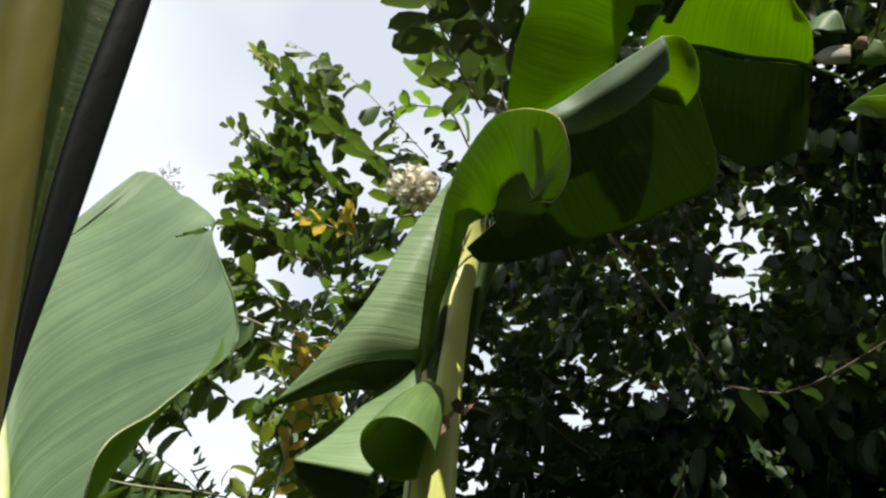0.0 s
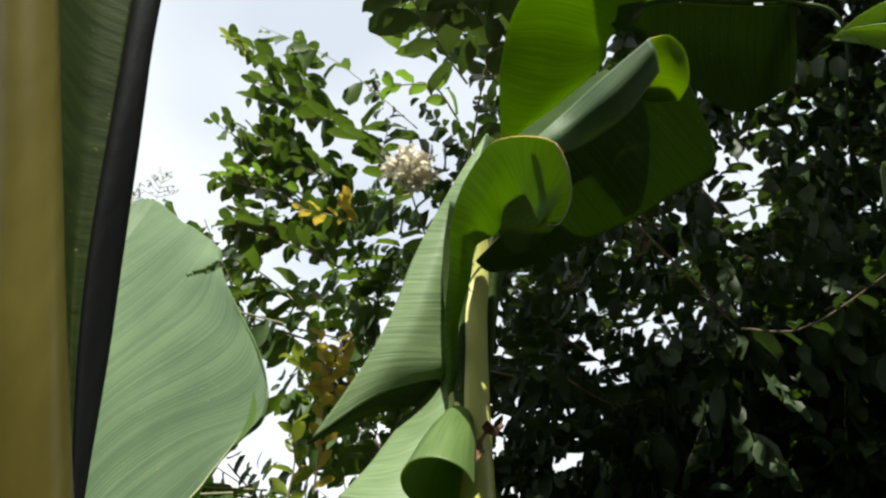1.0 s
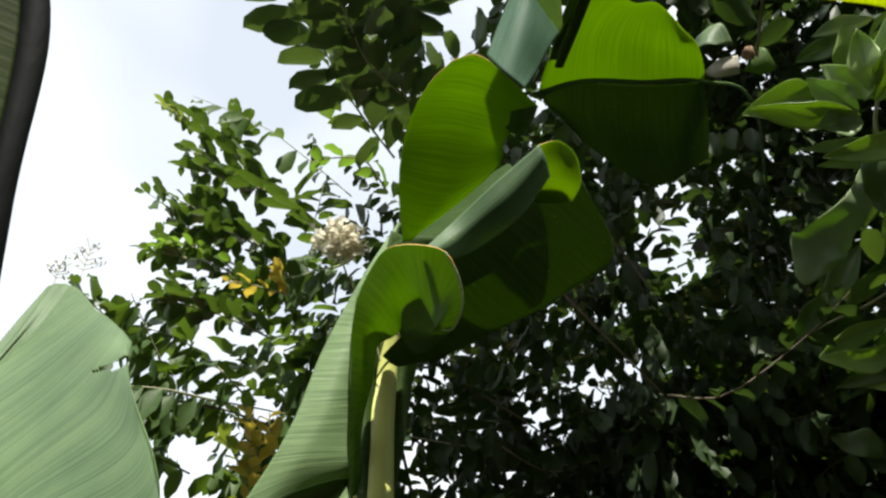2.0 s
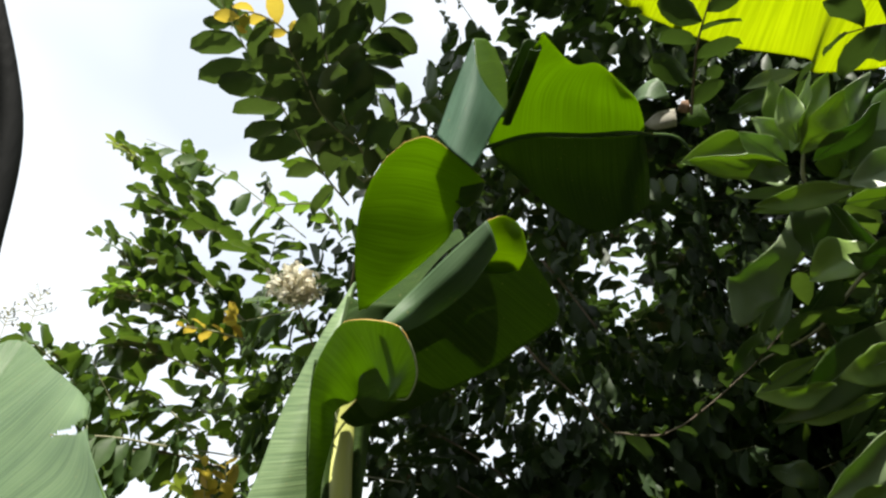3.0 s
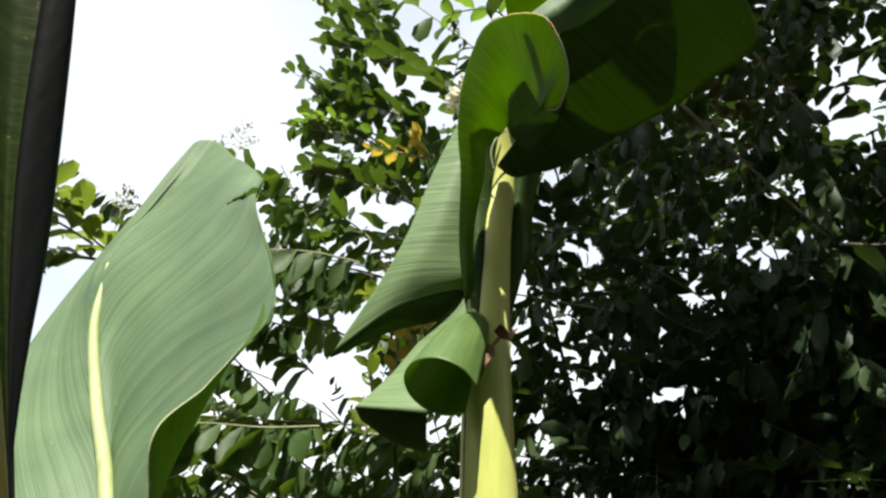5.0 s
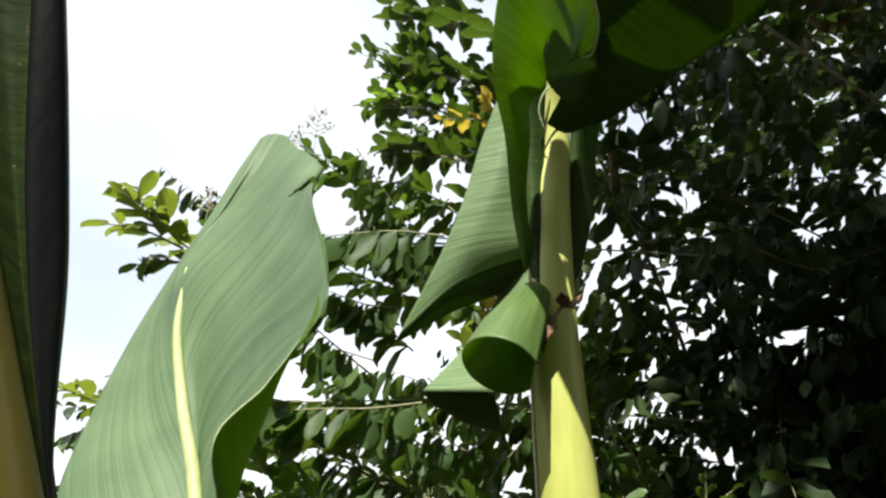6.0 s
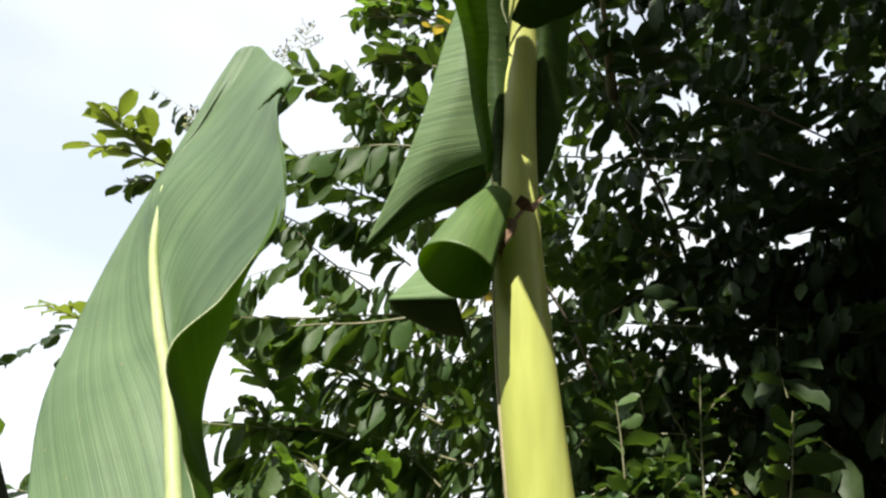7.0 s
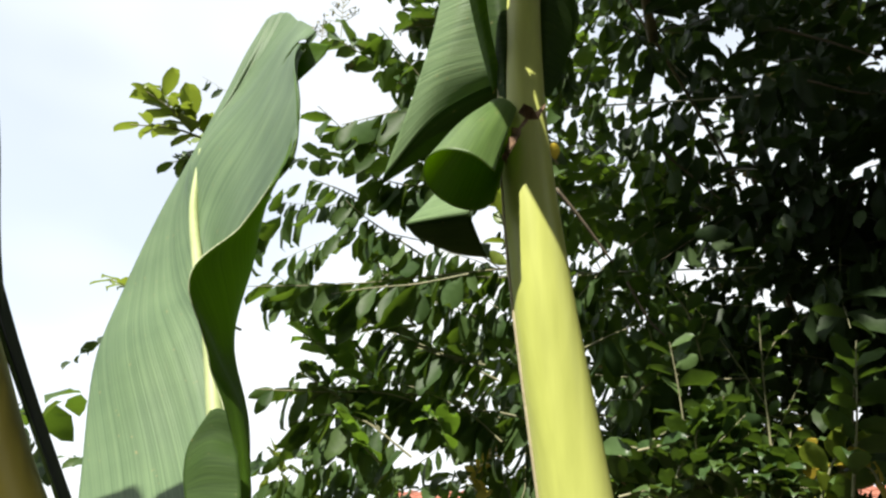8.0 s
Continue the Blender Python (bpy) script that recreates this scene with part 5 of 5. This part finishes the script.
def crape_myrtle():
    tree = root("crape_myrtle", (1.3, 2.9, 0.0), "crape myrtle tree with dark glossy leaves and a cream flower panicle", "tree")
    tube("trunk", [(1.3, 2.9, -0.1), (1.32, 2.88, 0.6), (1.25, 2.8, 1.3), (1.15, 2.6, 2.0)], [0.06, 0.05, 0.04, 0.028], M_BARK, tree, "smooth tan trunk", 14, 24)
    limbs = [
        [(1.28, 2.85, 1.0), (0.8, 2.5, 1.6), (0.4, 2.2, 2.0), (0.05, 1.95, 2.2)],
        [(1.15, 2.6, 2.0), (0.8, 2.0, 2.4), (0.5, 1.5, 2.55), (0.28, 1.2, 2.65)],
        [(0.5, 1.5, 2.55), (0.4, 1.15, 2.62), (0.32, 0.85, 2.68)],
        [(1.3, 2.88, 0.8), (1.5, 2.3, 1.5), (1.5, 1.8, 2.2), (1.3, 1.3, 2.9)],
        [(1.25, 2.8, 1.3), (1.7, 2.6, 2.1), (1.75, 2.1, 2.8), (1.2, 1.6, 3.3)],
        [(1.3, 2.88, 0.5), (0.8, 2.4, 1.1), (0.5, 2.0, 1.45), (0.25, 1.8, 1.7)],
        # limb added to carry the shading twigs overhead
        [(1.5, 2.3, 1.5), (2.3, 1.9, 2.9), (2.7, 0.9, 4.1), (2.7, -0.6, 4.9)],
    ]
    for k, l in enumerate(limbs):
        tube("limb", l, [0.014, 0.006, 0.0035, 0.002], M_BARK, tree, "", 8, 20)
    shoots(tree)
    for pts in BARE:
        tube("bare_twig", pts, [0.0036, 0.0028, 0.002], M_BARE, tree, "bare brown twig", 6, 12)
    # the flower panicle and the small bud heads
    rnd = np.random.RandomState(8)
    f = Foliage(9)
    for k in range(800):
        d = rnd.randn(3)
        d /= np.linalg.norm(d)
        p = np.array((0.250, 1.105, 2.612)) + d * np.array((0.072, 0.06, 0.060)) * rnd.rand() ** 0.5 * (0.75 + 0.5 * noise.noise(tuple(d * 2.3)))
        d = d * 0.4 + rnd.randn(3)
        d /= np.linalg.norm(d)
        n_ = rnd.randn(3)
        n_ -= d * (n_ @ d)
        f.leaf(p, d, n_ / np.linalg.norm(n_), rnd.uniform(0.008, 0.018), rnd.uniform(0.008, 0.015), rnd.uniform(-0.4, 0.6))
    v, fa = f.leaf_mesh()
    link_mesh("panicle", v, fa, [M_PETAL], tree, "cream flower panicle turning brown", kind="stuff")
    for c, h in (((-0.291, 1.579, 2.735), 0.10), ((-0.346, 1.589, 2.70), 0.06), ((-0.441, 1.321, 2.30), 0.06)):
        f = Foliage(int(h * 1000) + 3)
        for k in range(5):
            a = np.array(c) + np.array((0, 0, h * k / 6))
            for s in (-1, 1):
                tip = a + np.array((s * h * 0.45 * (1 - k / 6), rnd.randn() * 0.01, h * 0.3))
                f.stems.append((glide([a, tip], 8), 0.0015))
                for q in range(3):
                    d = rnd.randn(3)
                    d /= np.linalg.norm(d)
                    f.leaf(a + (tip - a) * (0.5 + 0.25 * q), d, np.cross(d, (0.3, 0.5, 0.8)), 0.013, 0.010, 0.2)
        f.stems.append((glide([np.array(c) - np.array((0, 0, 0.05)), np.array(c) + np.array((0, 0, h))], 8), 0.0013))
        v, fa = f.stem_mesh()
        stalk = link_mesh("bud_head", v, fa, [M_TWIG], tree, "small branching bud head")
        v, fa = f.leaf_mesh()
        link_mesh("buds", v, fa, [M_SEED], stalk, kind="stuff")
    # the crown
    rnd = np.random.RandomState(21)
    f = Foliage(22)
    far = Foliage(23)
    for k in range(N_TWIGS):
        az, el = rnd.uniform(-42, 78), rnd.uniform(2, 74)
        if rnd.rand() > math.cos(radians(el)) or rnd.rand() > crown_density(az, el) ** 1.25:
            continue
        if not (az > 32 and el < 27) and (noise.noise((az * 0.15, el * 0.15, 3.0)) < -0.30 or noise.noise((az * 0.42, el * 0.42, 9.0)) < -0.34):
            continue
        r = rnd.uniform(2.35 if az > 54 and el > 14 else 1.85, 3.05)
        a, e = radians(az), radians(el)
        c = np.array((0.0, -0.08, 1.41)) + r * np.array((math.sin(a) * math.cos(e), math.cos(a) * math.cos(e), math.sin(e)))
        if c[2] < 0.9 or in_sun_lane(c) or before_leaf(az, el):
            continue
        d = np.array((-0.45, -0.25, 0.15)) + rnd.randn(3) * np.array((0.6, 0.5, 0.45))
        d /= np.linalg.norm(d)
        ln = rnd.uniform(0.34, 0.62)
        sag = np.array((0, 0, -0.05)) * rnd.rand()
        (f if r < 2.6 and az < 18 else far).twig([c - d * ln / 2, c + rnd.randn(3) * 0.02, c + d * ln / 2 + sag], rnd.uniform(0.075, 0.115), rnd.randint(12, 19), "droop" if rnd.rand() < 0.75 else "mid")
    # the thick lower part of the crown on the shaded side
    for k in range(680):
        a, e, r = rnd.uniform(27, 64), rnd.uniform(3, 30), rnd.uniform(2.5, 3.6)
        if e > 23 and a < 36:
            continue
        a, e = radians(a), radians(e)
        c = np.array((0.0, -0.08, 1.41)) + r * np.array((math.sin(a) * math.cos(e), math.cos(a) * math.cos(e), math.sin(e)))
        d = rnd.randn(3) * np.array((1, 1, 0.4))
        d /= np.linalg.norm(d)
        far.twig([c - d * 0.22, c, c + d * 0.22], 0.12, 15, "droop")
    # twigs overhead, mostly out of view, added to shade the crown
    for k in range(2800):
        c = np.array((rnd.uniform(0.9, 4.2), rnd.uniform(-0.2, 3.0), rnd.uniform(3.4, 4.3)))
        # these stretches stay out of view and only cast shade
        if k % 2:
            c = np.array((rnd.uniform(0.5, 3.6), rnd.uniform(-1.6, 0.2), rnd.uniform(3.8, 5.2)))
        elif k % 4 == 0:
            c = np.array((rnd.uniform(0.2, 1.7), rnd.uniform(-0.7, 0.5), rnd.uniform(3.9, 4.7)))
        flat = math.hypot(c[0], c[1] + 0.08)
        az, el = math.degrees(math.atan2(c[0], max(c[1] + 0.08, 0.0))), math.degrees(math.atan2(c[2] - 1.41, flat))
        if in_sun_lane(c) or before_leaf(az, el) or (el < 66 and (crown_density(az, el) < 0.25 or az < 24)):
            continue
        d = rnd.randn(3) * np.array((1, 1, 0.3))
        d /= np.linalg.norm(d)
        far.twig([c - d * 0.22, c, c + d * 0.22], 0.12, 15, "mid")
    for g in (f, far):
        g.leaves = [q for q in g.leaves if not gap(q) or rnd.rand() < 0.2]
        g.stems = [(p, r) for p, r in g.stems if not any(gap((*q, 0, 0, 0, 0, 0, 0, 0, 0, 0)) for q in p[::3])]
    far.stems = far.stems[::4]
    f.stems = f.stems[::2]
    # the far and right-hand mesh takes the leaf colour with painted shade
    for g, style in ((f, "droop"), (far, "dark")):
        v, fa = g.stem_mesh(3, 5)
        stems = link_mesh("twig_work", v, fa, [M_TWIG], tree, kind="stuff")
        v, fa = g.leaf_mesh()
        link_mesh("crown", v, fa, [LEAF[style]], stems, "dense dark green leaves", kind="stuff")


N_TWIGS = 6800


# ---- the shrub beside it ----
def broad_leaf(s, rnd, style, w, a, b):
    """A lance-shaped leaf from its foot a to its tip b, cupped along the midrib."""
    a, b = np.array(a), np.array(b)
    d = b - a
    ln = np.linalg.norm(d)
    d /= ln
    side = np.cross(d, np.array((-0.62, -0.32, -0.72)) + rnd.randn(3) * 0.3)
    side /= np.linalg.norm(side)
    up = np.cross(side, d)
    net = []
    bend = rnd.uniform(-0.28, 0.38)
    for f, wf in ((0, 0.06), (0.18, 0.6), (0.42, 1.0), (0.7, 0.75), (0.9, 0.3), (1.0, 0.02)):
        c = a + d * ln * f + up * (ln * bend * f * (1 - f))
        h = w / 2 * wf
        cup = rnd.uniform(0.0, 0.75)
        c = c + up * (h * rnd.uniform(-0.25, 0.25)) + side * (h * rnd.uniform(-0.15, 0.15))
        net.append([tuple(c - side * h + up * h * cup), tuple(c), tuple(c + side * h + up * h * (cup + rnd.uniform(-0.3, 0.3)))])
    leaf = lamina("leaf", net, [SHRUB[style], SHRUB[style]], s, nu=11, nv=22, thick=0.0008, ripple=0.0018, seed=rnd.randint(9999), ragged=0.15)
    tube("leaf_vein", [tuple(a), tuple((a + b) / 2 + up * (ln * bend * 0.25) - up * 0.0004), tuple(b)], [0.0012, 0.001, 0.0003], SHRUB["pale"], leaf, "", 5, 10)


def shrub():
    s = root("shrub", (1.9, 0.45, 0.0), "shrub with broad lance-shaped leaves, sun and shade put into their colours", "shrub")
    tube("stem", [(1.9, 0.45, -0.05), (1.85, 0.45, 1.0), (1.65, 0.42, 2.0), (1.31, 0.41, 2.53), (1.2, 0.41, 2.62), (1.16, 0.32, 2.71)], [0.02, 0.016, 0.011, 0.007, 0.005, 0.003], M_TWIG, s, "", 8, 40)
    tube("stem", [(1.65, 0.42, 2.0), (1.44, 0.39, 2.48), (1.37, 0.65, 2.43), (1.34, 0.81, 2.44), (1.3, 1.01, 2.43)], [0.008, 0.006, 0.004, 0.003, 0.002], M_TWIG, s, "", 8, 30)
    rnd = np.random.RandomState(4)
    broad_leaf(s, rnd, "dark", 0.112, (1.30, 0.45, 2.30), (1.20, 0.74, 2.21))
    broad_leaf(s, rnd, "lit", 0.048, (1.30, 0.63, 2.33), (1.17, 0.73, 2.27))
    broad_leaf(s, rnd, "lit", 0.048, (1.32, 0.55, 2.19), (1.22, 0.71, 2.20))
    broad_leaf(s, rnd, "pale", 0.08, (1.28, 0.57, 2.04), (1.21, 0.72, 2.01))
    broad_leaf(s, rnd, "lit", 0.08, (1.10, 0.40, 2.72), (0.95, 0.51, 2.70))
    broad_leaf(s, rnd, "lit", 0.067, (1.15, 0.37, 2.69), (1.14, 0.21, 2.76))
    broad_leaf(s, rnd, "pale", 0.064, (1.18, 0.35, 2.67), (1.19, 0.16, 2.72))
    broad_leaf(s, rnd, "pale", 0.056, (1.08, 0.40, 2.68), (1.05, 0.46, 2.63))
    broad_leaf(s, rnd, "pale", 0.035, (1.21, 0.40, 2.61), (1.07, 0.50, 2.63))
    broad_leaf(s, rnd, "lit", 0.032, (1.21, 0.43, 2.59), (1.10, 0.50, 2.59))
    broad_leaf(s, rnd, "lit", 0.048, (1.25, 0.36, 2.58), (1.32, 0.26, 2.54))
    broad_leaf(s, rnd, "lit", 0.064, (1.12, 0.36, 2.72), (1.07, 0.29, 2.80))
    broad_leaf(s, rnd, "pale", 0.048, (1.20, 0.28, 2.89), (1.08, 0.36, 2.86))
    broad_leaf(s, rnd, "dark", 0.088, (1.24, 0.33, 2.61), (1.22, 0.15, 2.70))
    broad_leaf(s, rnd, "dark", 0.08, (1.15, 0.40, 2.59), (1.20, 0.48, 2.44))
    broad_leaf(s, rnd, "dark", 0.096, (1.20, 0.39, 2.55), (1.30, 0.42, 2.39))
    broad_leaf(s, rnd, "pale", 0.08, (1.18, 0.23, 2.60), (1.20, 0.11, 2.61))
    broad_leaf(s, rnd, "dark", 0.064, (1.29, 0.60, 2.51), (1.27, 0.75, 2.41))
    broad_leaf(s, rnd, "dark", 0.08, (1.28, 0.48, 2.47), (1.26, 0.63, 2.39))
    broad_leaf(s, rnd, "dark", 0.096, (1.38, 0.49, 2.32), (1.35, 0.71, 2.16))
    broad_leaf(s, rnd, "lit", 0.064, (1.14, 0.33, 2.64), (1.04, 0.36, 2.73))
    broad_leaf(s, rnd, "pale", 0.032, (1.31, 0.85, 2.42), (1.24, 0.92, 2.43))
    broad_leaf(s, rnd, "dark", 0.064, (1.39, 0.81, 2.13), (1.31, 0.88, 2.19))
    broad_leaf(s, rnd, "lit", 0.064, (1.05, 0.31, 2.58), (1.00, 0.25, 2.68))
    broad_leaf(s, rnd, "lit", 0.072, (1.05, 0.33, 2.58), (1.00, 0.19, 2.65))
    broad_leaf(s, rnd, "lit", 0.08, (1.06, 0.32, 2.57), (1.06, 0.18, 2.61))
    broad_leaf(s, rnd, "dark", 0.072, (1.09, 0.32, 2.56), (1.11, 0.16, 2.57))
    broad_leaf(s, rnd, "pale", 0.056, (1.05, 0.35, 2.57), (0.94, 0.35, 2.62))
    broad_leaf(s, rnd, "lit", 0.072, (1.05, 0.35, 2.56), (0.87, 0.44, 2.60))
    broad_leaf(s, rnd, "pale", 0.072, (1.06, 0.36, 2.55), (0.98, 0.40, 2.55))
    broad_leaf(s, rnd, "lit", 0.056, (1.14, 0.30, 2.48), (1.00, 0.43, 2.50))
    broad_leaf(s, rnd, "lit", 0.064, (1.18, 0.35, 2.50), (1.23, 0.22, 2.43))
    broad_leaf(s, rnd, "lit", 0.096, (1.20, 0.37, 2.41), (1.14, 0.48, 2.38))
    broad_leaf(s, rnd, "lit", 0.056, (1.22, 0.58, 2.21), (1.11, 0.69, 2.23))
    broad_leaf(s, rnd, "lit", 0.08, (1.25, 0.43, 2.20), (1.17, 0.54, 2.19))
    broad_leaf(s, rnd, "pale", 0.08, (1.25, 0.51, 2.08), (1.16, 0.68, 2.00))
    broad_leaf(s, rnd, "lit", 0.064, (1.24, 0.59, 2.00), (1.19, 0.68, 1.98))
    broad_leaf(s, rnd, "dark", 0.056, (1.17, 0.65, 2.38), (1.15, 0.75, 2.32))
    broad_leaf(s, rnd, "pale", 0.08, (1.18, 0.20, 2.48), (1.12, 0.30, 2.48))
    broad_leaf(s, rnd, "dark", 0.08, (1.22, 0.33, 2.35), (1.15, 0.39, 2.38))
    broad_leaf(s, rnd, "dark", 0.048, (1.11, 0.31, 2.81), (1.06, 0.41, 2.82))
    lamina("leaf", [[(1.163, 0.450, 2.566), (1.216, 0.450, 2.596), (1.249, 0.450, 2.590)], [(1.093, 0.480, 2.474), (1.134, 0.480, 2.472), (1.165, 0.480, 2.466)], [(1.007, 0.540, 2.409), (1.098, 0.540, 2.446), (1.159, 0.540, 2.433)], [(1.012, 0.570, 2.420), (1.072, 0.570, 2.384), (1.160, 0.570, 2.410)], [(1.016, 0.600, 2.338), (1.041, 0.600, 2.326), (1.131, 0.600, 2.393)]], [SHRUB["pale"], SHRUB["pale"]], s, "broad pale leaf with a torn corner", nu=16, nv=26, thick=0.0008, ripple=0.003, ragged=0.3)
    # the rest of its foliage, further in
    f = Foliage(31)
    for k in range(46):
        c = np.array((rnd.uniform(1.4, 2.0), rnd.uniform(0.4, 1.3), rnd.uniform(1.9, 2.8)))
        d = np.array((-0.4, 0.3, 0.1)) + rnd.randn(3) * 0.4
        f.twig([c, c + d * 0.1, c + d * 0.25], 0.15, 7, "mid")
    v, fa = f.leaf_mesh()
    link_mesh("foliage", v, fa, [LEAF["mid"]], s, kind="stuff")


# ---- wires ----
def garden_wires():
    w = None
    for a, b in ((WIREU, "upper"), (WIREL, "lower")):
        d = np.array(a[2]) - np.array(a[0])
        d /= np.linalg.norm(d)
        pts = [a[0], a[1], a[2], tuple(np.array(a[2]) + d * 0.9)]
        ob = tube("garden_wire", pts, [0.0022, 0.0022], M_WIRE, None, "", 6, 30)
        tagged(ob, "thin weathered wire stretched level through the tree", "wire", "wires in the tree")


ground_sheet()
wall_behind()
house()
banana_plant()
banana_plant_far()
crape_myrtle()
shrub()
garden_wires()
